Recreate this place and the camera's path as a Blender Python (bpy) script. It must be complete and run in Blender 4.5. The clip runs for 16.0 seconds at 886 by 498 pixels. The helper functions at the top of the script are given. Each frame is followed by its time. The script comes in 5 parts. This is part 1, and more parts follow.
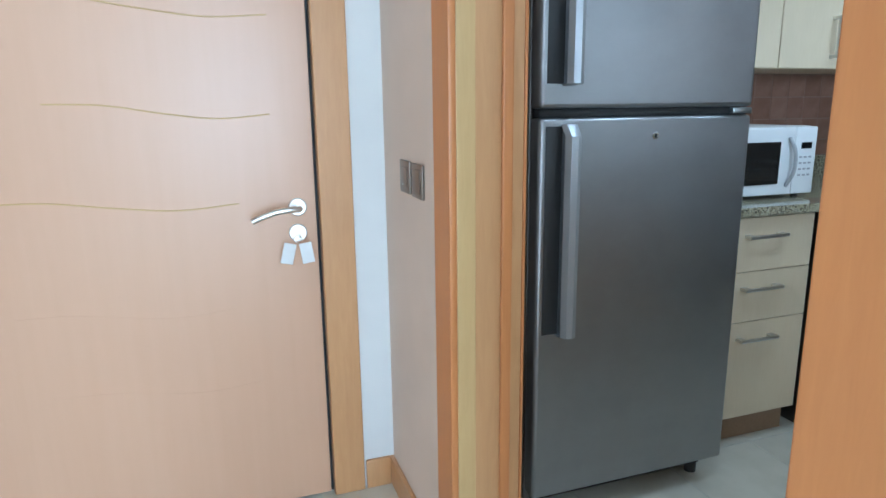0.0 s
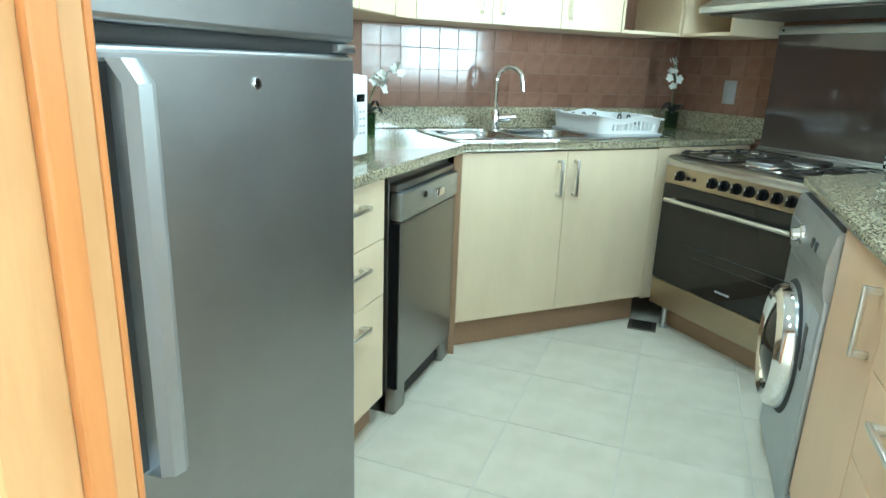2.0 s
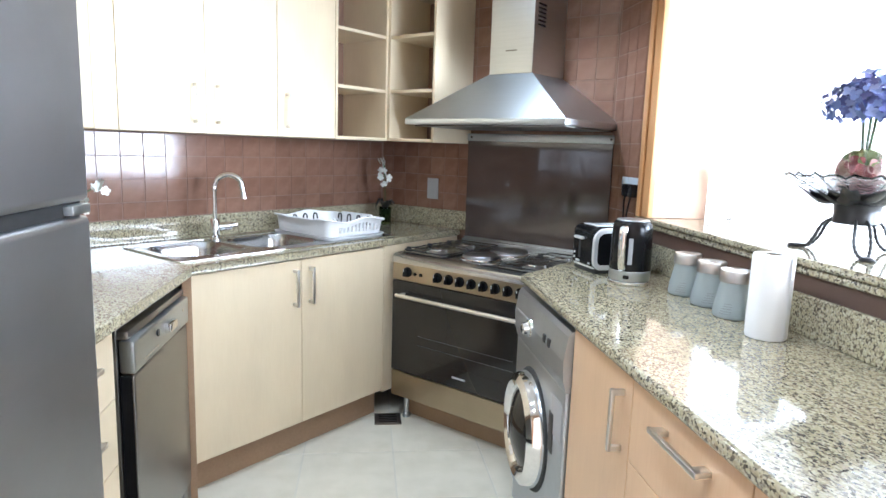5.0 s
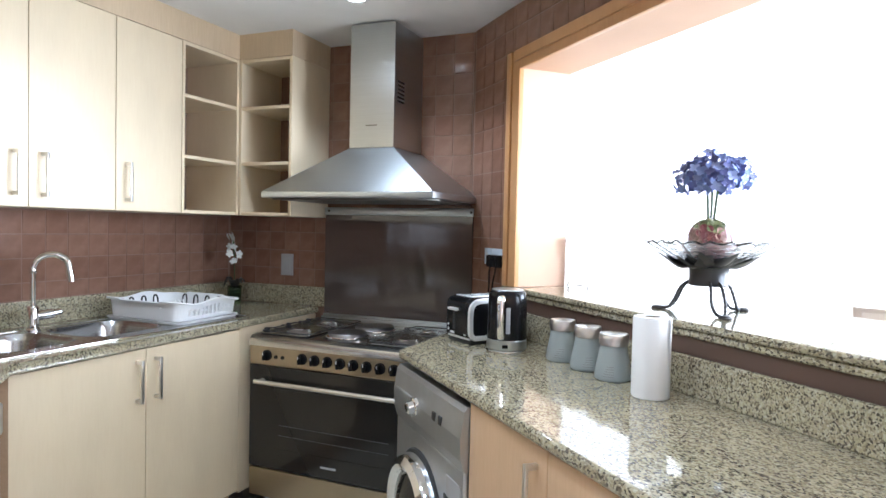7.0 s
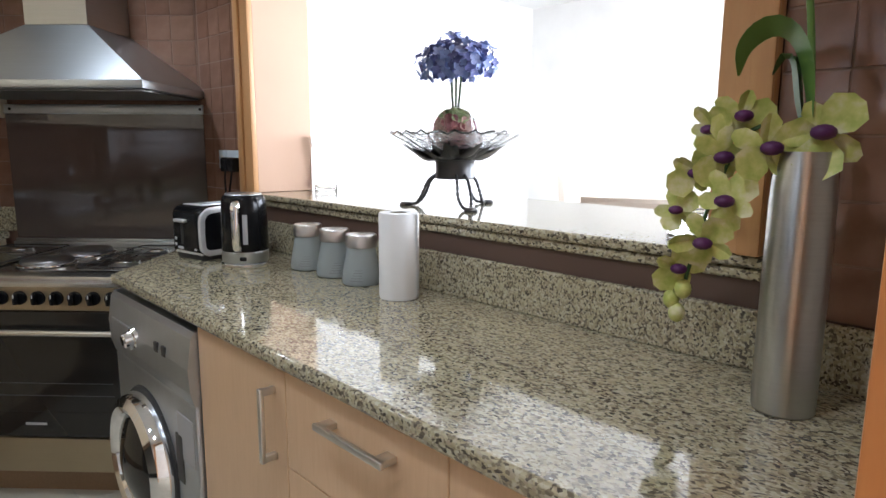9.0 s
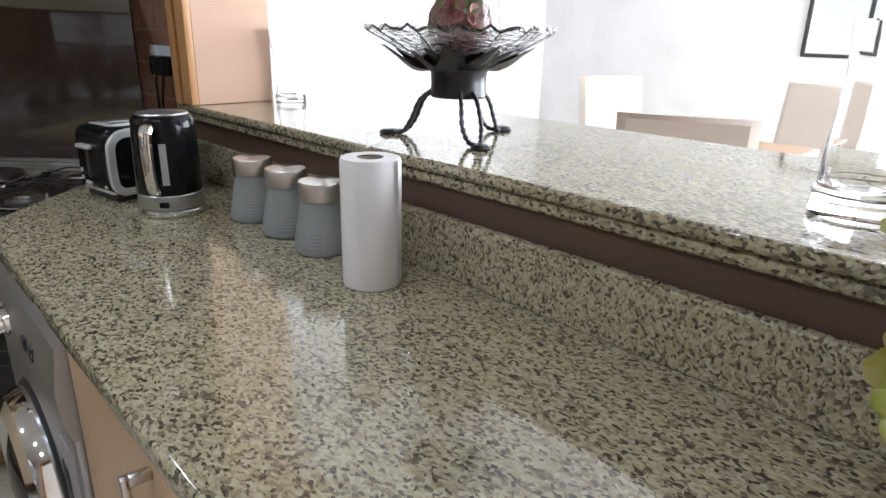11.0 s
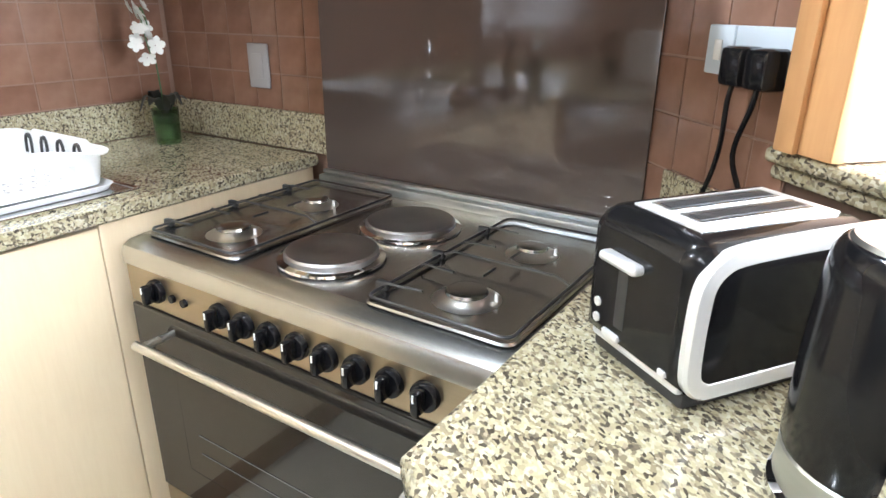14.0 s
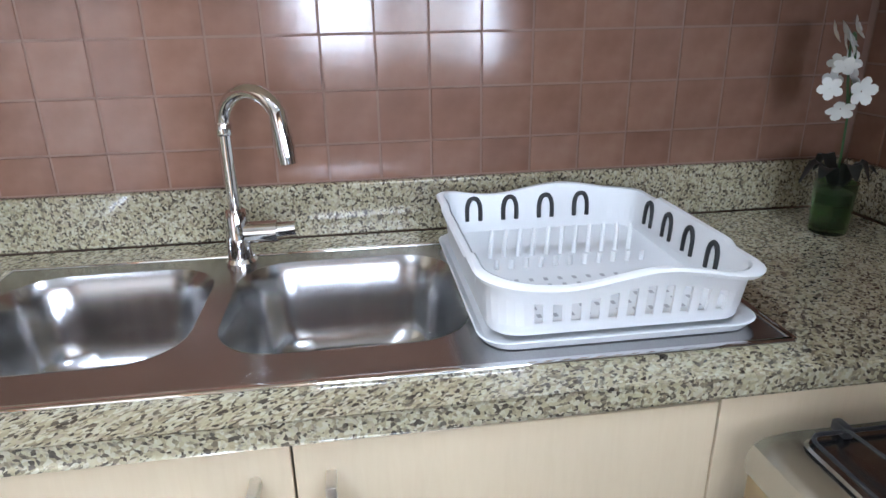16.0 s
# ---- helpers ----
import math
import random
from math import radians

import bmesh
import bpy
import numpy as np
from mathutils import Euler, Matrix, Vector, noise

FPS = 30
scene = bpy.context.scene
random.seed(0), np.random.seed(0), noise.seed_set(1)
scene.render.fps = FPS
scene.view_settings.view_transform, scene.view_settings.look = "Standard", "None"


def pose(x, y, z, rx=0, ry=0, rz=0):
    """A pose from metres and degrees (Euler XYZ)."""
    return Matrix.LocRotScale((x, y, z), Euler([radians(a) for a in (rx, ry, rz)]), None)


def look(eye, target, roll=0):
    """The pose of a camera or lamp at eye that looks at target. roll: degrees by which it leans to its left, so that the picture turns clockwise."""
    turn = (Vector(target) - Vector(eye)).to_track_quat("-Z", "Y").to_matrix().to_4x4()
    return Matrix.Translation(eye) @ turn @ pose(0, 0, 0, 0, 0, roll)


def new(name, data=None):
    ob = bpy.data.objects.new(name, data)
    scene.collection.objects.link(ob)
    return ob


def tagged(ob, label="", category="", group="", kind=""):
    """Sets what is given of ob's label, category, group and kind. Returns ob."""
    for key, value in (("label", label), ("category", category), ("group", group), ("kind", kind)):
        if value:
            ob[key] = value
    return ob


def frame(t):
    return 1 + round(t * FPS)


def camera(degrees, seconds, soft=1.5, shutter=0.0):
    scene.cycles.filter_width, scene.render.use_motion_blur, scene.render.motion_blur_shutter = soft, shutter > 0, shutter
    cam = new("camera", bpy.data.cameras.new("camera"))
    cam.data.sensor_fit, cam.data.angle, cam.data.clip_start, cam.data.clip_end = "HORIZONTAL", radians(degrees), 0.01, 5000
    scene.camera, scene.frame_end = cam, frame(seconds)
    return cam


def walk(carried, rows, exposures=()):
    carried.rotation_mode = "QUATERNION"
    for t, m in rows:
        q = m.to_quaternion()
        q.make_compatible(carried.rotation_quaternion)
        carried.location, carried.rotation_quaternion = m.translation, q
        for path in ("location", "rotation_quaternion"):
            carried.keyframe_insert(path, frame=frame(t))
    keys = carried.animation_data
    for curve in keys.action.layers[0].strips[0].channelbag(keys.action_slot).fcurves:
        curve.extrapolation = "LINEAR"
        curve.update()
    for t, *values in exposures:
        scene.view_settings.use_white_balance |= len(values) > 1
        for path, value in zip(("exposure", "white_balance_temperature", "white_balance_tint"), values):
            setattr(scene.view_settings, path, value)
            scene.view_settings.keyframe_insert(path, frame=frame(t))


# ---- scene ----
cam = camera(70.0, 16.0)
PATH = [
    (0, (0.77, 0.596, 1.24), (-1.071, 1.24, 0.807), -0.7),
    (0.5, (0.52, 0.62, 1.218), (-1.165, 1.576, 0.72), 0.3),
    (1, (0.27, 0.61, 1.208), (-0.981, 2.083, 0.693), 1.3),
    (1.5, (0.083, 0.753, 1.208), (-0.886, 2.413, 0.659), 1.8),
    (2, (-0.062, 0.854, 1.202), (-0.724, 2.656, 0.641), 2.2),
    (2.5, (-0.166, 0.868, 1.226), (-0.435, 2.751, 0.664), 2.7),
    (3, (-0.206, 0.863, 1.24), (-0.176, 2.773, 0.68), 2.6),
    (3.5, (-0.219, 0.827, 1.271), (-0.04, 2.739, 0.713), 2.6),
    (4, (-0.236, 0.839, 1.332), (-0.005, 2.747, 0.779), 2.6),
    (4.2, (-0.24, 0.842, 1.356), (-0.006, 2.759, 0.84), 2.4),
    (6.3, (-0.309, 1.056, 1.327), (0.093, 3.013, 1.232), 1.4),
    (6.5, (-0.326, 1.055, 1.327), (0.176, 2.989, 1.248), 1.5),
    (7, (-0.387, 1.03, 1.334), (0.368, 2.881, 1.268), 1.3),
    (7.5, (-0.401, 1.024, 1.326), (0.538, 2.788, 1.25), 1.2),
    (8, (-0.398, 1.024, 1.315), (0.705, 2.688, 1.198), 1.1),
    (8.5, (-0.38, 1.066, 1.301), (0.885, 2.6, 1.088), 1.0),
    (8.7, (-0.323, 1.109, 1.279), (0.999, 2.587, 1.022), 0.8),
    (10.8, (0.14, 1.497, 1.298), (1.482, 2.831, 0.654), 0.9),
    (11, (0.162, 1.554, 1.303), (1.458, 2.932, 0.654), 1.2),
    (11.5, (0.247, 1.7, 1.291), (1.425, 3.171, 0.621), 1.1),
    (12, (0.26, 1.898, 1.286), (1.283, 3.483, 0.62), 0.8),
    (12.5, (0.27, 2.129, 1.289), (1.16, 3.792, 0.624), 1.0),
    (13, (0.305, 2.31, 1.267), (1.123, 4.008, 0.599), 0.8),
    (13.5, (0.311, 2.49, 1.262), (0.98, 4.249, 0.582), 0.8),
    (14, (0.26, 2.692, 1.27), (0.646, 4.519, 0.556), 0.5),
    (14.5, (0.199, 2.882, 1.286), (0.4, 4.73, 0.546), 0.7),
    (15, (0.12, 3.039, 1.295), (-0.005, 4.88, 0.53), 0.3),
    (15.5, (0.052, 3.207, 1.325), (-0.613, 4.933, 0.565), -0.9),
    (16, (-0.03, 3.258, 1.305), (-1.164, 4.749, 0.606), -1.0),
]
EXPOSURES = [(0, -1.1, 4850, 0), (0.5, -1.05, 4850, -6), (1, -0.4, 5100, -12), (1.5, 0.0, 5200, -15), (2, 0.24, 5150, -16), (2.5, 0.42, 5200, -12), (3.5, 0.54, 5250, 2), (4, 0.5, 5350, 9),
             (6.5, 0.22, 5500, 10), (7.5, -0.38, 5650, 12), (8, -0.68, 5750, 12), (8.5, -0.62, 5850, 13), (11, -1.0, 5950, 13), (11.5, -0.68, 5950, 13), (12, -0.28, 5850, 12), (12.5, 0.12, 5900, 12),
             (13, 0.4, 5950, 12), (13.5, 0.68, 5950, 12), (14, 1.18, 5900, 11), (14.5, 1.5, 5900, 11), (15, 1.2, 5800, 12), (15.5, 0.5, 5600, 11), (16, 0.08, 5450, 13)]
walk(cam, [(t, look(eye, target, roll)) for t, eye, target, roll in PATH], EXPOSURES)

# ---- light ----
world = bpy.data.worlds.new("world")
scene.world = world
world.use_nodes = True
_sky = world.node_tree.nodes.new("ShaderNodeTexSky")
_sky.sky_type, _sky.sun_disc = "NISHITA", False
_sky.sun_elevation, _sky.sun_rotation = radians(38), radians(120)
world.node_tree.links.new(_sky.outputs[0], world.node_tree.nodes["Background"].inputs[0])
world.node_tree.nodes["Background"].inputs[1].default_value = 0.12


def lamp(name, kind, m, power, color=(1, 1, 1), **more):
    data = bpy.data.lights.new(name, kind)
    data.energy, data.color = power, color
    ob = new(name, data)
    ob.matrix_world = m
    if "size" in more:
        data.shape, data.size, data.size_y = "RECTANGLE", more["size"], more["size_y"]
    if "radius" in more:
        data.shadow_soft_size = more["radius"]
    if "spot" in more:
        data.spot_size, data.spot_blend = radians(more["spot"]), 0.6
    return ob


sun = lamp("sun", "SUN", look((12, 2, 9), (0, 0.2, 0)), 2.0, (1, 0.95, 0.88))
sun.data.angle = radians(0.5)
# daylight of the tall east window, plus an added, unseen south source brightening the walls
lamp("window_light_east", "AREA", look((5.42, 1.4, 1.35), (0, 1.4, 1.2)), 470, (0.90, 0.95, 1.0), size=2.5, size_y=2.1)
lamp("added_light_south", "AREA", look((3.9, -1.42, 1.4), (3.9, 3, 1.3)), 500, (0.93, 0.96, 1.0), size=2.6, size_y=2.2)
DOWNLIGHTS = [(0.26, 3.62), (-0.55, 3.1), (-0.25, 2.25), (-0.2, 1.65)]
for _x, _y in DOWNLIGHTS:
    lamp("downlight_lamp", "SPOT", look((_x, _y, 2.245), (_x, _y, 0)), 29, (0.90, 0.96, 1.0), radius=0.04, spot=128)


# ---- materials ----
class Mat:
    """A node material: shorthand for building one."""

    def __init__(self, name, color=(0.8, 0.8, 0.8), rough=0.5, metal=0.0, **ins):
        self.m = bpy.data.materials.new(name)
        self.m.use_nodes = True
        self.t = self.m.node_tree
        self.b = self.t.nodes["Principled BSDF"]
        self.b.inputs["Base Color"].default_value = (*color, 1)
        self.b.inputs["Roughness"].default_value = rough
        self.b.inputs["Metallic"].default_value = metal
        for k, v in ins.items():
            self.b.inputs[k.replace("_", " ")].default_value = v

    def node(self, kind, **props):
        n = self.t.nodes.new("ShaderNode" + kind)
        for k, v in props.items():
            if k == "data_type":
                n.data_type = v
            elif k == "blend_type":
                n.blend_type = v
            elif k == "operation":
                n.operation = v
            else:
                n.inputs[k].default_value = v
        return n

    def link(self, a, b):
        self.t.links.new(a, b)

    def coords(self, scale=(1, 1, 1), turn=0.0, shift=None):
        c, mp = self.node("TexCoord"), self.node("Mapping")
        mp.inputs["Scale"].default_value = scale
        mp.inputs["Rotation"].default_value = (0, 0, radians(turn))
        self.link(c.outputs["Object"], mp.inputs["Vector"])
        return mp.outputs[0]

    def noise(self, vec, scale, detail=3.0, rough=0.55, distort=0.0):
        n = self.node("TexNoise")
        n.inputs["Scale"].default_value, n.inputs["Detail"].default_value = scale, detail
        n.inputs["Roughness"].default_value, n.inputs["Distortion"].default_value = rough, distort
        self.link(vec, n.inputs["Vector"])
        return n.outputs["Fac"]

    def ramp(self, fac, stops):
        r = self.node("ValToRGB")
        el = r.color_ramp.elements
        while len(el) < len(stops):
            el.new(0.5)
        for e, (pos, col) in zip(el, stops):
            e.position = pos
            e.color = (*col, 1) if len(col) == 3 else col
        self.link(fac, r.inputs[0])
        return r.outputs["Color"]

    def mix(self, a, b, fac, blend="MIX"):
        n = self.node("Mix", data_type="RGBA", blend_type=blend)
        for sock, v in ((n.inputs[0], fac), (n.inputs[6], a), (n.inputs[7], b)):
            if isinstance(v, (int, float)):
                sock.default_value = v
            elif isinstance(v, tuple):
                sock.default_value = (*v, 1)
            else:
                self.link(v, sock)
        return n.outputs[2]

    def color(self, out):
        self.link(out, self.b.inputs["Base Color"])
        return self

    def rough(self, fac, lo, hi):
        n = self.node("MapRange")
        n.inputs["To Min"].default_value, n.inputs["To Max"].default_value = lo, hi
        self.link(fac, n.inputs["Value"])
        self.link(n.outputs[0], self.b.inputs["Roughness"])
        return self

    def bump(self, height, strength=0.1, distance=0.002):
        n = self.node("Bump")
        n.inputs["Strength"].default_value, n.inputs["Distance"].default_value = strength, distance
        self.link(height, n.inputs["Height"])
        self.link(n.outputs[0], self.b.inputs["Normal"])
        return self

    def random(self):
        return self.node("ObjectInfo").outputs["Random"]


def wood(name, dark, light, rough=0.35, along=(14, 14, 1.2), bump=0.05, blotch=0.25):
    """Veneer with fine grain along z."""
    m = Mat(name, light, rough)
    v = m.coords(along)
    grain = m.noise(v, 9, 6, 0.62, 0.6)
    base = m.ramp(grain, [(0.3, dark), (0.66, light)])
    wide = m.noise(m.coords((1.5, 1.5, 0.6)), 3.2, 2)
    base = m.mix(base, m.ramp(wide, [(0.35, tuple(c * 0.78 for c in light)), (0.65, tuple(min(1, c * 1.08) for c in light))]), blotch)
    m.color(base).rough(grain, rough - 0.06, rough + 0.1).bump(grain, bump, 0.001)
    return m.m


def plaster(name, color, rough=0.75):
    m = Mat(name, color, rough)
    v = m.coords()
    n = m.noise(v, 2.2, 3)
    m.color(m.mix(color, tuple(c * 0.9 for c in color), m.ramp(n, [(0.4, (0, 0, 0)), (0.75, (1, 1, 1))])))
    m.bump(m.noise(v, 90, 3), 0.12, 0.002)
    return m.m


def metal(name, color, rough, streak=(1, 1, 120), var=0.08, bump=0.02, anis=0.0):
    """Brushed metal: fine streaks across the given axis and soft smudges."""
    m = Mat(name, color, rough, 1.0)
    line = m.noise(m.coords(streak), 6, 4, 0.7)
    smear = m.noise(m.coords((1, 1, 1)), 3.5, 4)
    col = m.mix(tuple(c * 0.86 for c in color), tuple(min(1, c * 1.1) for c in color), line)
    m.color(m.mix(col, tuple(c * 0.8 for c in color), m.ramp(smear, [(0.5, (0, 0, 0)), (0.8, (0.5, 0.5, 0.5))])))
    m.rough(line, rough - var / 2, rough + var).bump(line, bump, 0.0006)
    return m.m


def plastic(name, color, rough=0.35, bump=0.02):
    m = Mat(name, color, rough)
    n = m.noise(m.coords(), 40, 3)
    m.color(m.mix(color, tuple(c * 0.9 for c in color), m.noise(m.coords(), 6, 3)))
    m.rough(n, rough - 0.05, rough + 0.08).bump(n, bump, 0.0006)
    return m.m


def glass(name, color=(1, 1, 1), rough=0.0, ior=1.45):
    m = Mat(name, color, rough)
    m.b.inputs["Transmission Weight"].default_value = 1.0
    m.b.inputs["IOR"].default_value = ior
    return m.m


def granite(name, stretch=(1, 1, 1)):
    """Polished speckled granite: sandy ground, dark, pale and olive grains."""
    m = Mat(name, (0.5, 0.46, 0.35), 0.12, 0.0, IOR=1.58, Coat_Weight=0.3, Coat_Roughness=0.04)
    v = m.coords(stretch)
    warp = m.node("TexNoise")
    warp.inputs["Scale"].default_value, warp.inputs["Detail"].default_value = 60, 2
    m.link(v, warp.inputs["Vector"])
    vm = m.node("VectorMath", operation="MULTIPLY_ADD")
    vm.inputs[1].default_value = (0.012, 0.012, 0.012)
    m.link(warp.outputs["Color"], vm.inputs[0])
    m.link(v, vm.inputs[2])
    vo = m.node("TexVoronoi")
    vo.inputs["Scale"].default_value = 215
    m.link(vm.outputs[0], vo.inputs["Vector"])
    sep = m.node("SeparateColor")
    m.link(vo.outputs["Color"], sep.inputs[0])
    cells = m.ramp(sep.outputs[0], [(0.0, (0.055, 0.044, 0.034)), (0.13, (0.11, 0.094, 0.07)), (0.25, (0.24, 0.20, 0.135)),
                                    (0.40, (0.37, 0.325, 0.21)), (0.62, (0.46, 0.415, 0.28)), (0.84, (0.53, 0.495, 0.38)), (1.0, (0.34, 0.28, 0.20))])
    for e in m.t.nodes:
        if e.bl_idname == "ShaderNodeValToRGB":
            e.color_ramp.interpolation = "LINEAR"
    big = m.noise(v, 82, 3, 0.6)
    col = m.mix(cells, (0.11, 0.10, 0.08), m.ramp(big, [(0.56, (0, 0, 0)), (0.68, (0.6, 0.6, 0.6))]))
    col = m.mix(col, m.mix(col, (0.9, 0.93, 0.8), 0.6, "MULTIPLY"), m.noise(v, 4, 2))
    m.color(col).rough(sep.outputs[1], 0.04, 0.12)
    m.bump(sep.outputs[2], 0.02, 0.0005)
    return m.m


GRANITE = granite("polished_granite", (1.25, 0.8, 1.1))
BIRCH = wood("birch_veneer", (0.725, 0.60, 0.41), (0.76, 0.64, 0.45), 0.36)
BIRCH_IN = wood("birch_veneer_inside", (0.60, 0.46, 0.30), (0.68, 0.54, 0.36), 0.45)
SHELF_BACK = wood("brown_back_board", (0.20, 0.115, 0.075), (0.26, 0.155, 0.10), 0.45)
MAPLE = wood("maple_veneer", (0.64, 0.42, 0.24), (0.70, 0.48, 0.29), 0.3)
PLINTH = wood("plinth_wood", (0.30, 0.19, 0.11), (0.38, 0.25, 0.15), 0.5, (14, 1.2, 14))
BEECH = wood("orange_beech", (0.56, 0.22, 0.07), (0.62, 0.26, 0.085), 0.32, (8, 8, 0.9), 0.02)
BEECH_PALE = wood("pale_beech", (0.56, 0.30, 0.125), (0.62, 0.35, 0.155), 0.34, (8, 8, 0.9), 0.02)
_m = Mat("door_beech", (0.63, 0.39, 0.25), 0.3)
_m.color(_m.mix((0.61, 0.375, 0.235), (0.65, 0.41, 0.265), _m.noise(_m.coords((9, 9, 0.5)), 4, 4)))
DOORWOOD = _m.m
PALE_HANDLE = Mat("pale_satin_handle", (0.48, 0.50, 0.52), 0.4, 0.8).m
TRIM_SILVER = Mat("pale_silver_trim", (0.78, 0.79, 0.8), 0.3, 0.5).m
_m = Mat("spun_steel", (0.62, 0.61, 0.60), 0.3, 1.0, Anisotropic=0.85)
_n = _m.node("Tangent")
_n.direction_type, _n.axis = "RADIAL", "Z"
_m.link(_n.outputs[0], _m.b.inputs["Tangent"])
SPUN = _m.m
PEACH_REVEAL = plaster("peach_reveal_paint", (0.66, 0.45, 0.32))
WHITE = plaster("white_paint", (0.84, 0.83, 0.81))
PEACH = plaster("peach_paint", (0.80, 0.66, 0.55))
CEIL = plaster("ceiling_paint", (0.82, 0.81, 0.8))
STEEL = metal("brushed_steel", (0.52, 0.555, 0.575), 0.3, (1, 1, 90))
STEEL_V = metal("satin_steel", (0.50, 0.515, 0.51), 0.28, (1, 1, 40), 0.06, 0.006)
SINKSTEEL = metal("polished_sink_steel", (0.48, 0.48, 0.48), 0.19, (40, 1, 1), 0.08, 0.01)
TRAY = metal("dark_tray_steel", (0.43, 0.43, 0.425), 0.2, (40, 1, 1), 0.06)
PALEBEAD = wood("pale_bead_beech", (0.58, 0.38, 0.16), (0.63, 0.43, 0.19), 0.34, (8, 8, 0.9), 0.02)
FRIDGE = metal("fridge_steel", (0.385, 0.39, 0.40), 0.36, (1, 90, 1.5), 0.1)
DISHSTEEL = metal("dishwasher_steel", (0.34, 0.335, 0.32), 0.3, (1, 1, 90))
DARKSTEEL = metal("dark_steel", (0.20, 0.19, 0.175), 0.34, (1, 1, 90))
BRASSY = metal("warm_steel", (0.43, 0.36, 0.255), 0.33, (1, 1, 90))
HOB = metal("hob_steel", (0.52, 0.515, 0.49), 0.24, (30, 1, 1), 0.06, 0.01)
NICKEL = metal("satin_nickel", (0.72, 0.70, 0.66), 0.3, (40, 40, 40), 0.05)
CHROME = Mat("chrome", (0.85, 0.85, 0.85), 0.06, 1.0).m
SILVER = metal("silver_paint", (0.50, 0.53, 0.57), 0.38, (3, 3, 3), 0.06)
GREYPLATE = metal("grey_switch_plate", (0.30, 0.27, 0.24), 0.42, (1, 1, 60))
BLACK = plastic("black_plastic", (0.008, 0.008, 0.009), 0.12)
SATIN_BLACK = plastic("satin_black", (0.03, 0.03, 0.03), 0.45)
BLACK.node_tree.nodes["Principled BSDF"].inputs["Specular IOR Level"].default_value = 0.25
IRON = plastic("black_enamel", (0.025, 0.025, 0.027), 0.3, 0.08)
WHITEPL = plastic("white_plastic", (0.82, 0.83, 0.83), 0.3)
GREYPL = plastic("grey_plastic", (0.42, 0.42, 0.43), 0.4)
BLUEPL = plastic("pale_blue_plastic", (0.60, 0.68, 0.76), 0.35)
PAPER = plastic("paper", (0.86, 0.86, 0.85), 0.9, 0.5)
CARD = plastic("cardboard", (0.45, 0.36, 0.26), 0.9)
RUBBER = plastic("dark_rubber", (0.03, 0.03, 0.03), 0.7)
LIDGLASS = Mat("smoked_glass", (0.08, 0.062, 0.055), 0.05, 0.0, Coat_Weight=0.6, Coat_Roughness=0.02).m
OVENGLASS = Mat("oven_glass", (0.018, 0.016, 0.014), 0.06).m
CLEAR = glass("clear_glass")
_m = Mat("ribbed_glass", (0.94, 0.96, 0.98), 0.1, 0.0, Transmission_Weight=1.0, IOR=1.5)
_m.bump(_m.noise(_m.coords((1, 1, 0.4)), 55, 3), 0.9, 0.006)
RIBBED = _m.m
FROST = Mat("frosted_glass", (0.53, 0.59, 0.59), 0.38, 0.0, Transmission_Weight=0.5).m
GREENGLASS = glass("green_glass", (0.25, 0.42, 0.22), 0.02)
BROWNTILE_PLAIN = plaster("brown_strip_paint", (0.11, 0.066, 0.048), 0.45)
GROUT = plaster("pale_grout", (0.27, 0.165, 0.12), 0.85)
FLOORGROUT = plaster("floor_grout", (0.62, 0.60, 0.52), 0.85)
LEAF = plastic("leaf_green", (0.05, 0.12, 0.035), 0.4)
DARKLEAF = plastic("dark_leaf", (0.018, 0.02, 0.016), 0.35)
PETAL_W = plastic("white_petal", (0.77, 0.78, 0.72), 0.6)
FABRIC = plastic("beige_fabric", (0.60, 0.53, 0.46), 0.9, 0.4)


def tile_mat(name, a, b, rough, shade=(0.72, 0.66, 0.62)):
    m = Mat(name, a, rough)
    v = m.coords()
    n = m.noise(v, 9, 4)
    col = m.mix(a, b, m.random())
    col = m.mix(col, m.mix(col, shade, 1.0, "MULTIPLY"), m.ramp(n, [(0.4, (0, 0, 0)), (0.7, (1, 1, 1))]))
    m.color(col).rough(n, rough * 0.7, rough * 1.5).bump(m.noise(v, 14, 2), 0.15, 0.003)
    return m.m


TILE = tile_mat("terracotta_glazed_tile", (0.26, 0.142, 0.097), (0.31, 0.18, 0.125), 0.12)
TILE.node_tree.nodes["Principled BSDF"].inputs["IOR"].default_value = 1.55
FLOORTILE = tile_mat("beige_floor_tile", (0.64, 0.605, 0.50), (0.67, 0.635, 0.53), 0.3, (0.9, 0.9, 0.88))


# ---- building helpers ----
def box(bm, x0, x1, y0, y1, z0, z1, bevel=0.0, seg=2):
    m = Matrix.Translation(((x0 + x1) / 2, (y0 + y1) / 2, (z0 + z1) / 2)) @ Matrix.Diagonal((abs(x1 - x0), abs(y1 - y0), abs(z1 - z0), 1))
    vs = bmesh.ops.create_cube(bm, size=1, matrix=m)["verts"]
    if bevel:
        es = list({e for v in vs for e in v.link_edges})
        bmesh.ops.bevel(bm, geom=es, offset=bevel, segments=seg, affect="EDGES", profile=0.5)
    return bm


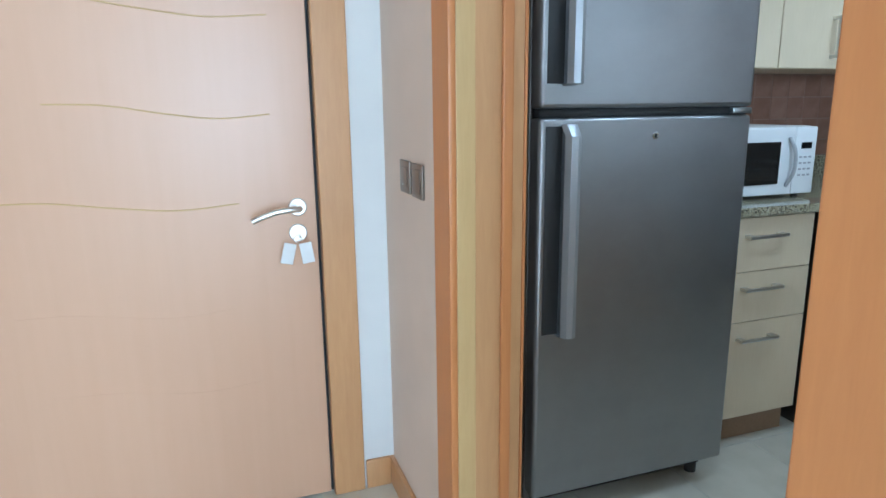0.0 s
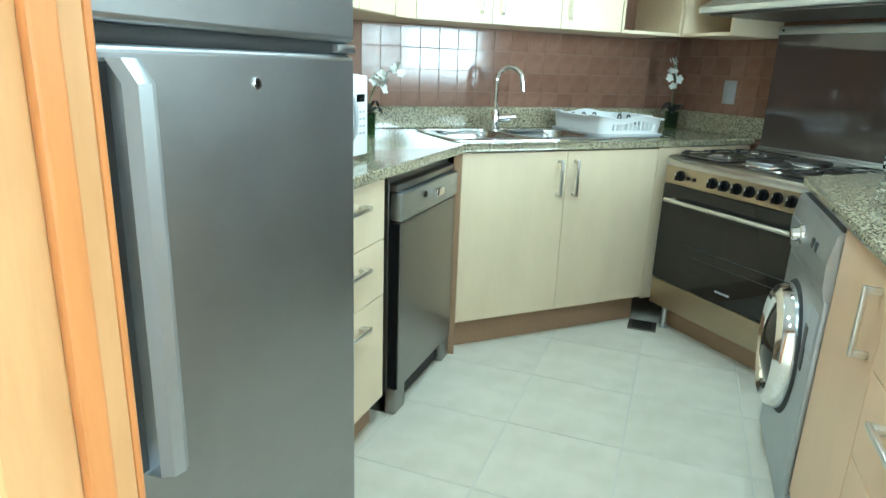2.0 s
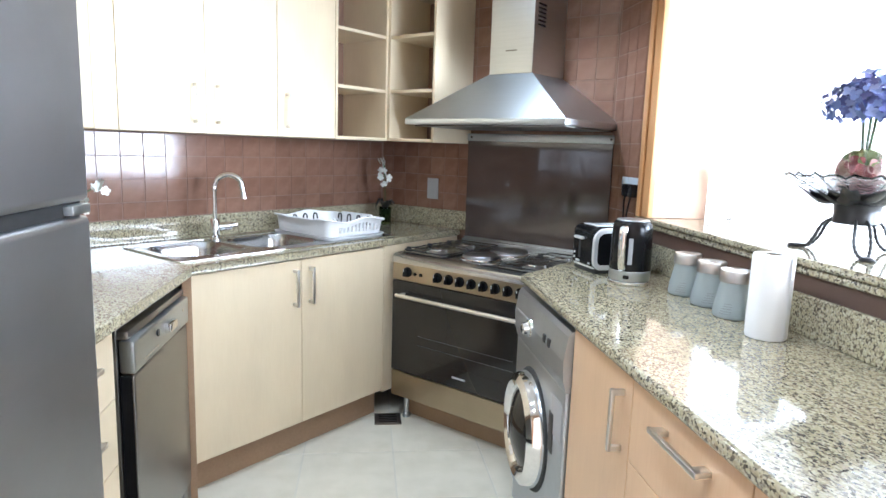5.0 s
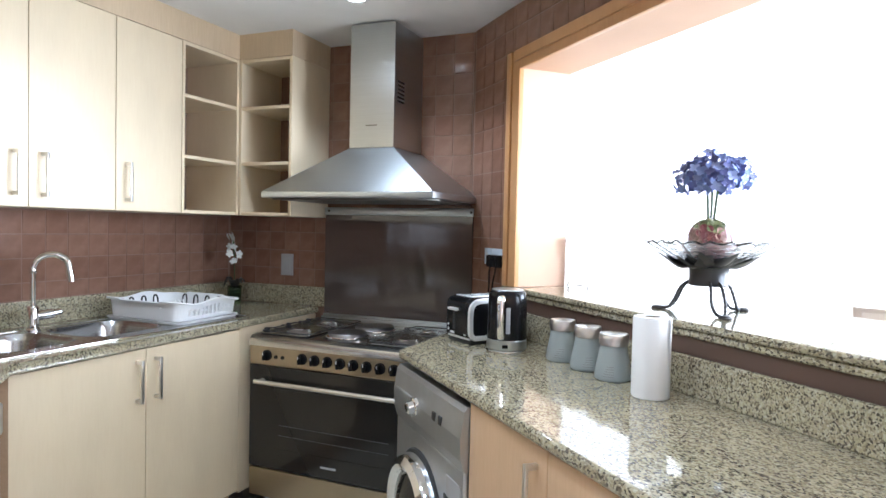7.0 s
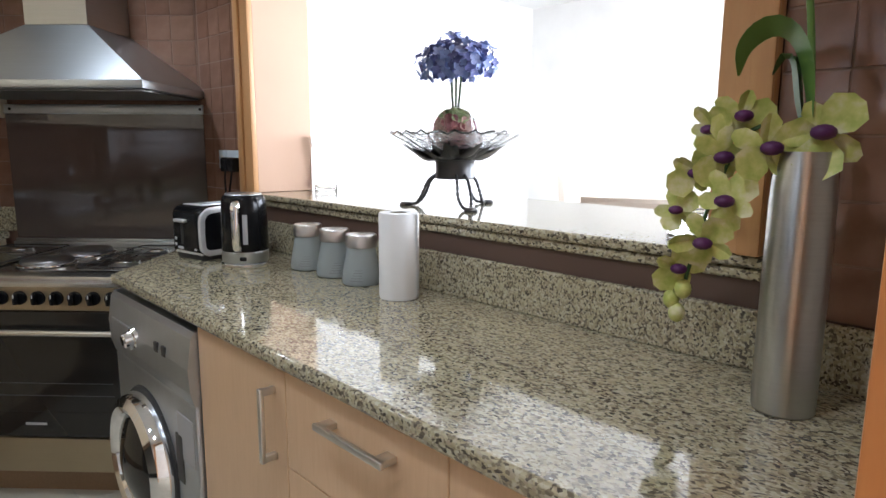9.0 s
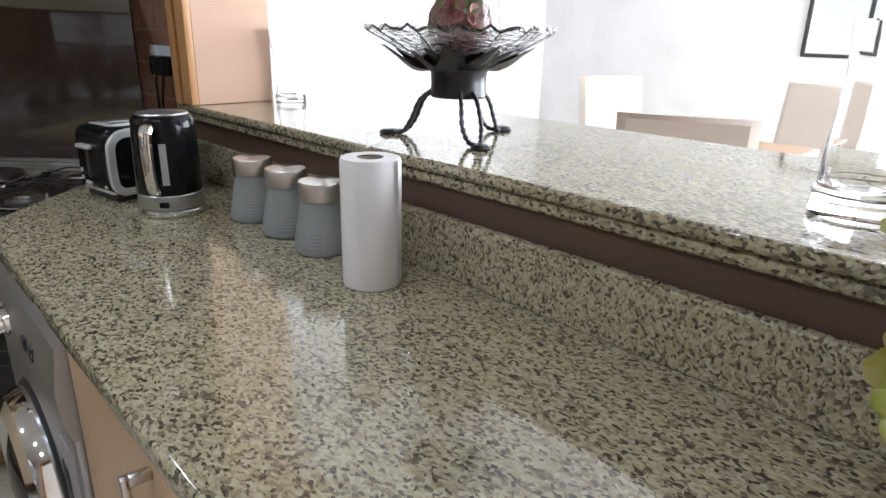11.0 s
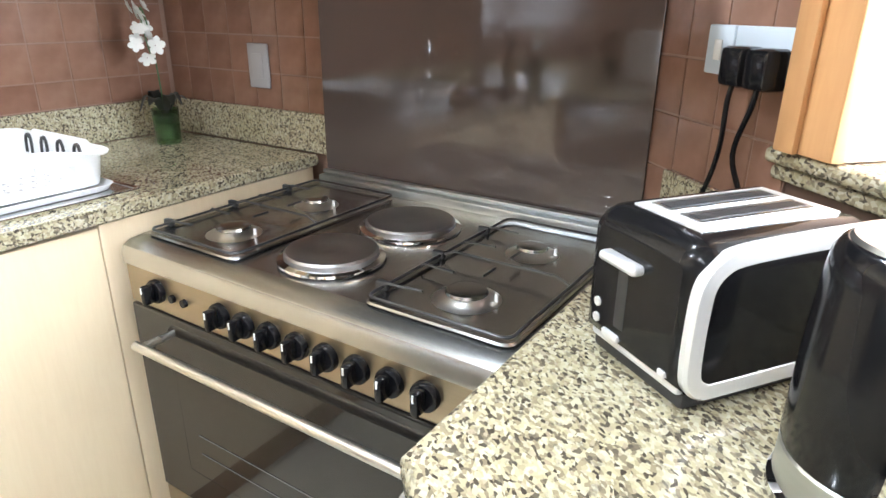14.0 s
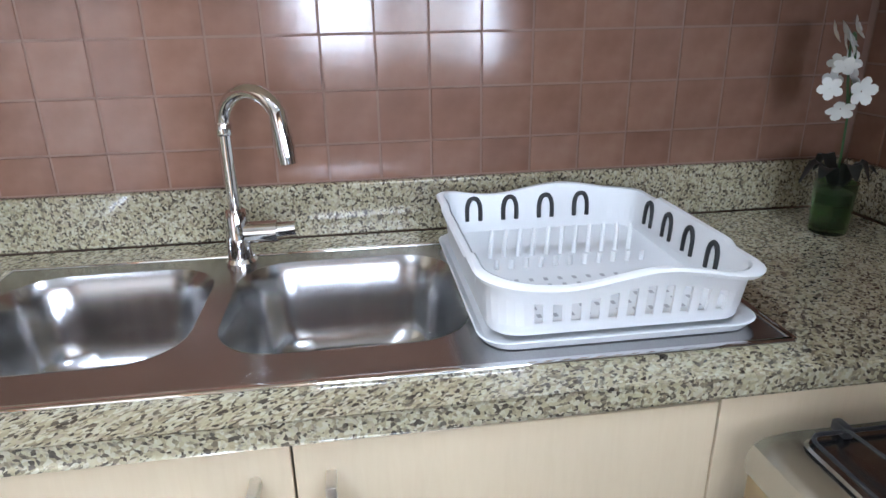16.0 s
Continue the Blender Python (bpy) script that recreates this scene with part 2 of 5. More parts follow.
def prism(bm, pts, z0, z1):
    """An upright prism over a plan outline."""
    lo = [bm.verts.new((x, y, z0)) for x, y in pts]
    hi = [bm.verts.new((x, y, z1)) for x, y in pts]
    n = len(pts)
    area = sum(pts[i][0] * pts[(i + 1) % n][1] - pts[(i + 1) % n][0] * pts[i][1] for i in range(n))
    if area < 0:
        lo, hi = lo[::-1], hi[::-1]
    bm.faces.new(lo[::-1])
    bm.faces.new(hi)
    for i in range(n):
        bm.faces.new((lo[i], lo[(i + 1) % n], hi[(i + 1) % n], hi[i]))
    return bm


def loft(bm, rings, cap0=True, cap1=True, closed=True):
    """Skin over rings of equally many points."""
    vs = [[bm.verts.new(p) for p in ring] for ring in rings]
    n = len(vs[0])
    for a, b in zip(vs, vs[1:]):
        for i in range(n if closed else n - 1):
            bm.faces.new((a[i], a[(i + 1) % n], b[(i + 1) % n], b[i]))
    if cap0:
        bm.faces.new(vs[0][::-1])
    if cap1:
        bm.faces.new(vs[-1])
    return bm


def lathe(bm, profile, at=(0, 0, 0), seg=28, cap0=True, cap1=True, turn=None):
    """A turned shape: (radius, height) pairs from below."""
    m = Matrix.Translation(at) @ (turn or Matrix.Identity(4))
    rings = [[m @ Vector((r * math.cos(2 * math.pi * i / seg), r * math.sin(2 * math.pi * i / seg), z)) for i in range(seg)] for r, z in profile]
    return loft(bm, rings, cap0, cap1)


def tube(bm, pts, r, seg=10, cap=True):
    """A round bar along a line of points; r may be a list."""
    pts = [Vector(p) for p in pts]
    rr = r if isinstance(r, (list, tuple)) else [r] * len(pts)
    rings, up = [], None
    for i, p in enumerate(pts):
        d = (pts[min(i + 1, len(pts) - 1)] - pts[max(i - 1, 0)]).normalized()
        if up is None:
            up = d.orthogonal().normalized()
        up = (up - d * up.dot(d)).normalized()
        side = d.cross(up)
        rings.append([p + rr[i] * (math.cos(a) * up + math.sin(a) * side) for a in (2 * math.pi * k / seg for k in range(seg))])
    return loft(bm, rings, cap, cap)


def curve(pts, n=8):
    """Catmull-Rom line through points."""
    P = [Vector(p) for p in pts]
    P = [2 * P[0] - P[1]] + P + [2 * P[-1] - P[-2]]
    out = []
    for i in range(1, len(P) - 2):
        a, b, c, d = P[i - 1 : i + 3]
        for k in range(n):
            t = k / n
            out.append(0.5 * ((2 * b) + (c - a) * t + (2 * a - 5 * b + 4 * c - d) * t * t + (3 * b - a - 3 * c + d) * t**3))
    return out + [P[-2]]


def disc(bm, at, r, depth, axis="y", seg=24, bevel=0.15):
    """A short round plug standing out along minus y, or up along z."""
    turn = Matrix.Rotation(radians(90), 4, "X") if axis == "y" else Matrix.Identity(4)
    b = min(bevel * r, depth * 0.4)
    return lathe(bm, [(r, 0), (r, depth - b), (r - b * 0.3, depth - b * 0.3), (r - b, depth)], at, seg, turn=turn)


def rounded(x0, x1, y0, y1, r, n=5):
    """A rectangle with round corners, as plan points."""
    out = []
    for cx, cy, a0 in ((x1 - r, y1 - r, 0), (x0 + r, y1 - r, 90), (x0 + r, y0 + r, 180), (x1 - r, y0 + r, 270)):
        for k in range(n + 1):
            a = radians(a0 + 90 * k / n)
            out.append((cx + r * math.cos(a), cy + r * math.sin(a)))
    return out


def mesh_of(bm, name, material, smooth=35):
    bmesh.ops.recalc_face_normals(bm, faces=bm.faces)
    me = bpy.data.meshes.new(name)
    bm.to_mesh(me)
    bm.free()
    me.materials.append(material)
    if smooth:
        me.shade_smooth()
        me.set_sharp_from_angle(angle=radians(smooth))
        for face in me.polygons:
            if face.area > 0.03 or len(face.vertices) > 8:
                face.use_smooth = False
    return me


def part(name, bm, material, parent, label="", smooth=35):
    ob = new(name, mesh_of(bm, name, material, smooth))
    ob.parent = parent
    if label:
        tagged(ob, label)
    return ob


def thing(name, m, label, category, group="", kind=""):
    ob = new(name)
    ob.empty_display_size = 0.05
    ob.matrix_world = m
    return tagged(ob, label, category, group, kind)


def solid(name, bm, material, label, category, kind="", m=None, smooth=35):
    ob = new(name, mesh_of(bm, name, material, smooth))
    if m is not None:
        ob.matrix_world = m
    return tagged(ob, label, category, "", kind)


def B():
    return bmesh.new()


S2 = math.sqrt(0.5)
SINKSIDE = pose(0, 0, 0, 0, 0, 45)  # local x along the sink wall, y into it
COOKSIDE = pose(0, 0, 0, 0, 0, -45)  # local x along the cooker wall, y into it
LEFTSIDE = pose(0, 0, 0, 0, 0, 90)  # local x = world y, y = minus world x
BARSIDE = pose(0, 0, 0, 0, 0, -90)  # local x = minus world y, y = world x


def PQ(p, q):
    return ((p + q) * S2, (p - q) * S2)


def at(m, x, y, z=0.0, rz=0.0):
    return m @ pose(x, y, z, 0, 0, rz)


# ---- setting ----
WALL_Y0, WALL_Y1 = 1.072, 1.222  # the wall between hall and kitchen
JL, JR = -0.49, 0.39  # the doorway in it
CEIL_K, CEIL_L = 2.275, 2.62

solid("floor", box(B(), -3, 6, -2.2, 6.5, -0.12, -0.0018), FLOORGROUT, "pale grout bed under the beige floor tiles", "floor", "structure")
solid("ceiling", prism(B(), [(-1.7, WALL_Y0 + 0.1), (1.0, WALL_Y0 + 0.1), (1.0, 3.95), (-0.1, 5.1), (-1.7, 3.6)], CEIL_K, CEIL_K + 0.1), CEIL,
      "plain white painted kitchen ceiling", "ceiling", "structure")
solid("ceiling_living", box(B(), -1.4, 5.9, -1.9, 6.0, CEIL_L + 0.12, CEIL_L + 0.22), CEIL, "plain white painted ceiling of hall and living room", "ceiling", "structure")
solid("wall_sink", box(B(), 1.1, 3.45, 3.5362, 3.66, -0.01, 2.4), GROUT, "grout bed of the tiled wall behind the sink", "wall", "structure", SINKSIDE)
solid("wall_cooker", box(B(), -3.54, -1.95, 3.3282, 3.45, -0.01, 2.4), GROUT, "grout bed of the tiled wall behind the cooker", "wall", "structure", COOKSIDE)
solid("wall_left", box(B(), -1.66, -1.5242, WALL_Y1 - 0.05, 3.75, -0.01, 2.4), GROUT, "grout bed of the tiled wall behind the refrigerator", "wall", "structure")
_b = B()
box(_b, -1.7, JL - 0.02, WALL_Y0, WALL_Y1, -0.01, 2.75)
box(_b, JR + 0.02, 1.115, WALL_Y0, WALL_Y1, -0.01, 2.75)
box(_b, JL - 0.02, JR + 0.02, WALL_Y0, WALL_Y1, 2.1, 2.75)
solid("wall_doorway", _b, PEACH, "pale peach painted wall with the kitchen doorway", "wall", "structure")
# wall with the serving hatch
HY0, HY1, HZ0, HZ1 = 1.645, 3.33, 1.05, 1.995
_b = B()
box(_b, 0.893, 1.115, WALL_Y1, 3.95, -0.01, HZ0)
box(_b, 0.893, 1.115, WALL_Y1, 3.95, HZ1 + 0.012, 2.75)
box(_b, 0.893, 1.115, HY1 + 0.012, 3.95, HZ0, HZ1 + 0.012)
box(_b, 0.893, 1.115, WALL_Y1, HY0 - 0.012, HZ0, HZ1 + 0.012)
solid("wall_hatch", _b, BROWNTILE_PLAIN, "brown wall with a wide serving hatch to the living room", "wall", "structure")
# living room shell, with a tall window in the east and an assumed one south
_b = B()
box(_b, 5.5, 5.7, -1.5, 0.13, -0.01, 2.75)
box(_b, 5.5, 5.7, 2.67, 5.8, -0.01, 2.75)
box(_b, 5.5, 5.7, 0.13, 2.67, 2.42, 2.75)
box(_b, 5.5, 5.7, 0.13, 2.67, -0.01, 0.28)
solid("wall_east", _b, WHITE, "white painted living room wall with a tall window", "wall", "structure")
_b = B()
box(_b, -1.3, 2.58, -1.7, -1.5, -0.01, 2.75)
box(_b, 5.22, 5.7, -1.7, -1.5, -0.01, 2.75)
box(_b, 2.58, 5.22, -1.7, -1.5, 2.5, 2.75)
box(_b, 2.58, 5.22, -1.7, -1.5, -0.01, 0.28)
solid("wall_south", _b, WHITE, "white painted living room wall with an assumed, unseen window", "wall", "structure")
_b = B()
box(_b, 1.115, 3.94, 5.0, 5.2, -0.01, 2.75)
box(_b, 3.74, 3.94, 5.2, 5.8, -0.01, 2.75)
box(_b, 3.74, 5.7, 5.8, 6.0, -0.01, 2.75)
box(_b, 1.0, 1.115, 3.95, 5.2, -0.01, 2.75)
solid("wall_north", _b, WHITE, "white painted living room wall with a stepped corner", "wall", "structure")
# unseen wall, added to keep the south light off door and casings
solid("wall_hall", box(B(), -1.12, 2.4, -0.42, -0.30, -0.01, 2.75), WHITE, "added unseen white wall shading the entrance hall from the south light", "wall", "structure")
# front door wall
DX = -1.12
_b = B()
box(_b, DX - 0.2, DX, 0.94, WALL_Y0, -0.01, 2.75)
box(_b, DX - 0.2, DX, -1.6, -0.14, -0.01, 2.75)
box(_b, DX - 0.2, DX, -0.14, 0.94, 2.14, 2.75)
solid("wall_front_door", _b, WHITE, "white painted hall wall around the entrance door", "wall", "structure")
_b = B()
box(_b, DX, DX + 0.014, 0.975, WALL_Y0 - 0.014, 0, 0.1, 0.003)
solid("baseboard", _b, BEECH_PALE, "beech skirting board beside the entrance door", "baseboard", "structure")
_b = B()
box(_b, DX, JL - 0.115, WALL_Y0 - 0.014, WALL_Y0, 0, 0.1, 0.003)
solid("baseboard", _b, BEECH_PALE, "beech skirting board under the light switches", "baseboard", "structure")
_b = B()
box(_b, JR + 0.11, 1.115, WALL_Y0 - 0.014, WALL_Y0, 0, 0.1, 0.003)
solid("baseboard", _b, BEECH_PALE, "beech skirting board beside the kitchen doorway", "baseboard", "structure")

# doorway lining: jambs with a stop, casings toward the hall
dw = thing("door_frame", pose(0, 0, 0), "orange beech lining and casing of the open kitchen doorway", "door frame", "", "structure")
for side, xj in ((1, JL), (-1, JR)):
    part("jamb", box(B(), xj - side * 0.022, xj, WALL_Y0 - 0.004, WALL_Y1 + 0.004, 0, 2.1, 0.002), BEECH_PALE, dw)
    part("stop", box(B(), xj, xj + side * 0.012, WALL_Y0 + 0.099, WALL_Y0 + 0.125, 0, 2.09, 0.004), BEECH, dw, "darker raised door stop strip")
    part("edge_bead", box(B(), xj, xj + side * 0.004, WALL_Y0 - 0.004, WALL_Y0 + 0.04, 0, 2.1, 0.002), PALEBEAD, dw, "paler edge bead")
    part("casing", box(B(), xj - side * 0.105, xj, WALL_Y0 - 0.02, WALL_Y0 - 0.001, 0, 2.19, 0.004), BEECH, dw, "flat orange casing board")
    part("casing", box(B(), xj - side * 0.08, xj, WALL_Y1 + 0.005, WALL_Y1 + (0.014 if side > 0 else 0.07), 0, 2.19, 0.004), BEECH, dw)
part("head", box(B(), JL, JR, WALL_Y0 - 0.004, WALL_Y1 + 0.004, 2.1, 2.12, 0.002), BEECH_PALE, dw)
part("casing", box(B(), JL, JR, WALL_Y0 - 0.02, WALL_Y0 - 0.001, 2.1, 2.19, 0.004), BEECH, dw)

# serving hatch lining and casing
hf = thing("hatch_frame", pose(0, 0, 0), "orange beech frame lining the serving hatch opening", "frame", "", "structure")
for y0, y1, yc0, yc1 in ((HY1, HY1 + 0.012, HY1 - 0.004, HY1 + 0.088), (HY0 - 0.012, HY0, HY0 - 0.088, HY0 + 0.004)):
    part("jamb", box(B(), 0.89, 1.118, y0, y1, HZ0 + 0.0468, HZ1 + 0.012, 0.002), PEACH_REVEAL, hf, "peach painted reveal")
    part("casing", box(B(), 0.868, 0.889, yc0, yc1, HZ0 + 0.0468, HZ1 + 0.073, 0.003), BEECH_PALE, hf, "flat tan casing board")
    part("casing_edge", box(B(), 0.858, 0.868, yc0 + 0.055 if y0 > 2 else yc0, yc1 if y0 > 2 else yc1 - 0.055, HZ0 + 0.0468, HZ1 + 0.073, 0.003), BEECH_PALE, hf)
part("head", box(B(), 0.89, 1.118, HY0, HY1, HZ1, HZ1 + 0.012, 0.002), PEACH_REVEAL, hf)
part("casing", box(B(), 0.868, 0.889, HY0 + 0.004, HY1 - 0.004, HZ1 - 0.004, HZ1 + 0.073, 0.003), BEECH_PALE, hf)
part("casing_edge", box(B(), 0.858, 0.868, HY0 - 0.03, HY1 + 0.03, HZ1 + 0.03, HZ1 + 0.073, 0.003), BEECH_PALE, hf)


# ---- kitchen units ----
def pull(parent, x, y, z, length, upright=False, square=False, stand=0.03):
    """A bar handle in front of the face at y, centred at x, z."""
    b = B()
    h = length / 2
    w = 0.006
    if upright:
        box(b, x - w, x + w, y - stand - 0.004, y - stand + 0.006, z - h, z + h, 0.002)
        for k in (-1, 1):
            box(b, x - w, x + w, y - stand, y, z + k * (h - 0.008) - 0.007, z + k * (h - 0.008) + 0.007, 0.002)
    else:
        box(b, x - h, x + h, y - stand - 0.004, y - stand + 0.006, z - w, z + w, 0.002)
        for k in (-1, 1):
            box(b, x + k * (h - 0.014) - 0.012, x + k * (h - 0.014) + 0.012, y - stand, y, z - w, z + w, 0.002)
    return part("handle", b, NICKEL, parent, "satin nickel bar handle")


def front(name, parent, x0, x1, z0, z1, mat, y=0.0, gap=0.0015):
    return part(name, box(B(), x0 + gap, x1 - gap, y, y + 0.018, z0 + gap, z1 - gap, 0.0015), mat, parent)


def base_cabinet(m, w, label, fronts, mat, depth=0.55, group="base cabinets", plinth=True, top=0.866):
    """fronts: (name, x0, x1, z0, z1, handle) with handle (x, z, length, upright) or None. The face is the plane y=0."""
    ob = thing("base_cabinet", m, label, "cabinet", group)
    part("body", box(B(), 0.001, w - 0.001, 0.02, depth, 0.12, top), BIRCH_IN if mat is BIRCH else mat, ob)
    if plinth:
        part("plinth", box(B(), 0.001, w - 0.001, 0.05, 0.068, 0, 0.119), PLINTH, ob, "recessed brown wooden plinth board")
    for name, x0, x1, z0, z1, h in fronts:
        f = front(name, ob, x0, x1, z0, z1, mat)
        if h:
            pull(f, h[0], 0, h[1], h[2], h[3])
    return ob


# drawers beside the refrigerator
base_cabinet(at(LEFTSIDE, 2.12, 0.90), 0.475, "pale birch cabinet with three drawers beside the refrigerator",
             [("drawer", 0, 0.475, 0.668, 0.862, (0.245, 0.797, 0.17, False)), ("drawer", 0, 0.475, 0.483, 0.668, (0.245, 0.609, 0.17, False)),
              ("drawer", 0, 0.475, 0.112, 0.483, (0.245, 0.421, 0.17, False))], BIRCH)
# sink cabinet, two doors
base_cabinet(at(SINKSIDE, 1.682, 2.922), 1.016, "pale birch sink cabinet with two closed doors",
             [("door", 0, 0.508, 0.13, 0.862, (0.466, 0.745, 0.16, True)), ("door", 0.508, 1.016, 0.13, 0.862, (0.55, 0.745, 0.16, True))], BIRCH, 0.58, top=0.70)
solid("filler_panel", box(B(), 2.6995, 3.29, 2.922, 2.94, 0.12, 0.866, 0.001), BIRCH, "narrow birch filler strip beside the cooker", "panel", "", SINKSIDE)
_b = B()
prism(_b, [(-0.897, 3.215), (-0.866, 3.222), (-0.884, 3.245), (-0.915, 3.262)], 0, 0.866)
solid("filler_panel", _b, PLINTH, "brown corner filler strip beside the dishwasher", "panel")
# units under the long worktop; local x runs from the cooker toward the doorway
for _y1, _y0, _label, _fr in (
    (2.578, 2.18, "maple cabinet with one closed door beside the washing machine", [("door", 0, 0.398, 0.12, 0.862, (0.355, 0.748, 0.15, True))]),
    (2.18, 1.742, "maple cabinet with three drawers under the granite worktop",
     [("drawer", 0, 0.438, 0.672, 0.862, (0.237, 0.814, 0.185, False)), ("drawer", 0, 0.438, 0.486, 0.672, (0.237, 0.626, 0.185, False)),
      ("drawer", 0, 0.438, 0.12, 0.486, (0.237, 0.438, 0.185, False))]),
    (1.742, 1.345, "maple cabinet with one closed door near the doorway", [("door", 0, 0.397, 0.12, 0.862, (0.055, 0.735, 0.15, True))]),
):
    base_cabinet(at(BARSIDE, -_y1, 0.335), _y1 - _y0, _label, _fr, MAPLE, 0.52)

# worktops
_outl = [(-1.52, 2.115), (-0.872, 2.115), (-0.872, 3.2495), PQ(3.305, -2.9145), PQ(3.305, -3.52), (-1.52, 3.458)]


def slab(name, pts, z0, z1, label, r=0.008, holes=()):
    """A stone slab with a rounded upper and lower edge."""
    b = B()
    prism(b, pts, z0, z1)
    es = [e for e in b.edges if abs(e.verts[0].co.z - e.verts[1].co.z) < 1e-6]
    bmesh.ops.bevel(b, geom=es, offset=r, segments=3, affect="EDGES", profile=0.5)
    ob = solid(name, b, GRANITE, label, "worktop")
    return ob


wt1 = slab("worktop", _outl, 0.868, 0.9, "speckled beige granite worktop with the sink set in it", 0.009)
slab("worktop", [(0.319, 1.285), (0.319, 3.149), (0.884, 3.714), (0.884, 1.285)], 0.868, 0.9, "long speckled beige granite worktop below the serving hatch", 0.009)
# cut the sink opening through the worktop
_cut = new("sink_cut", mesh_of(box(B(), 1.71, 2.44, -3.376, -3.05, 0.8, 1.0), "sink_cut", GRANITE))
_cut.matrix_world = SINKSIDE @ Matrix.Diagonal((1, -1, 1, 1))
_mod = wt1.modifiers.new("opening", "BOOLEAN")
_mod.operation, _mod.object, _mod.solver = "DIFFERENCE", _cut, "EXACT"
_dg = bpy.context.evaluated_depsgraph_get()
_me = bpy.data.meshes.new_from_object(wt1.evaluated_get(_dg))
wt1.modifiers.clear()
wt1.data = _me
bpy.data.objects.remove(_cut)


def strip(name, m, x0, x1, y0, y1, z0, z1, label, mat=None, bevel=0.004):
    return solid(name, box(B(), x0, x1, y0, y1, z0, z1, bevel), mat or GRANITE, label, "backsplash", "", m)


strip("backsplash", SINKSIDE, 1.40, 3.304, 3.518, 3.538, 0.9, 1.003, "granite upstand along the sink wall")
strip("backsplash", COOKSIDE, -3.517, -2.872, 3.306, 3.33, 0.9, 1.003, "granite upstand beside the cooker")
strip("backsplash", LEFTSIDE, 2.115, 3.44, 1.505, 1.526, 0.9, 1.003, "granite upstand along the refrigerator wall")
strip("backsplash", BARSIDE, -3.69, -1.27, 0.868, 0.888, 0.9, 1.005, "granite upstand below the serving hatch")
slab("bar_top", [(0.872, 1.545), (0.872, 3.445), (1.1, 3.6), (1.48, 3.66), (1.48, 1.545)], 1.074, 1.096, "polished granite bar top on the serving hatch", 0.008)
slab("bar_top", [(0.882, 1.55), (0.882, 3.44), (1.13, 3.44), (1.13, 1.55)], 1.051, 1.073, "lower granite slab under the bar top", 0.007)


# ---- wall cabinets ----
def wall_cabinet(m, w, label, doors, depth=0.33, z0=1.375, z1=2.15, handles=()):
    ob = thing("wall_cabinet", m, label, "cabinet", "wall cabinets")
    part("body", box(B(), 0.001, w - 0.001, 0.02, depth, z0, z1), BIRCH, ob)
    n = len(doors)
    for i, h in enumerate(doors):
        d = front("door", ob, w * i / n, w * (i + 1) / n, z0, z1, BIRCH)
        if h is not None:
            pull(d, h, 0, z0 + 0.118, 0.16, True)
    return ob


wall_cabinet(at(SINKSIDE, 1.582, 3.2), 0.703, "pale birch wall cabinet with two closed doors above the sink", [0.30, 0.402])
wall_cabinet(at(SINKSIDE, 2.286, 3.2), 0.342, "pale birch wall cabinet with one closed door", [0.05])
wall_cabinet(at(LEFTSIDE, 2.645, 1.175), 0.60, "pale birch wall cabinet with two closed doors above the microwave", [0.26, 0.34], 0.34)
wall_cabinet(at(LEFTSIDE, 2.045, 1.175), 0.598, "pale birch wall cabinet with two closed doors above the refrigerator", [0.26, 0.34], 0.34)
_b = B()
prism(_b, [(-1.175, 3.247), PQ(1.580, -3.2), PQ(1.580, -3.53), (-1.51, 3.46), (-1.51, 3.247)], 1.375, 2.15)
solid("corner_cabinet", _b, BIRCH, "pale birch corner piece between the wall cabinets", "cabinet")


def open_shelf(m, w, label, end=None, depth=0.335, z0=1.375, z1=2.15, back=True):
    ob = thing("open_shelf", m, label, "shelf", "open shelves")
    t = 0.016
    part("side", box(B(), 0, t, 0, depth, z0, z1, 0.001), BIRCH, ob)
    if end:
        part("side", box(B(), w - t, w, 0, depth, z0, z1, 0.001), BIRCH, ob)
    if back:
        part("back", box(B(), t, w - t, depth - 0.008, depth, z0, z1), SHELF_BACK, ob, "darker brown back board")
    for z in (z0, z0 + 0.25, z0 + 0.525, z1 - t):
        part("shelf", box(B(), t, w - t if end else w, 0.002, depth - 0.009, z, z + t, 0.001), BIRCH, ob)
    return ob


open_shelf(at(SINKSIDE, 2.63, 3.2), 0.37, "open birch shelf with three empty bays", True)
_os = open_shelf(at(COOKSIDE, -3.2, 3.0), 0.32, "open birch corner shelf with three empty bays beside the hood", True, 0.325)
# bulkhead above the wall cabinets
_b = B()
prism(_b, [(-1.175, 2.02), (-1.175, 3.358), PQ(3.0, -3.2), PQ(3.0, -2.88), PQ(3.33, -2.88), PQ(3.33, -3.538), (-1.526, 3.46), (-1.526, 2.02)], 2.152, CEIL_K)
solid("bulkhead", _b, BIRCH_IN, "tan bulkhead closing the gap above the wall cabinets", "trim", "structure")


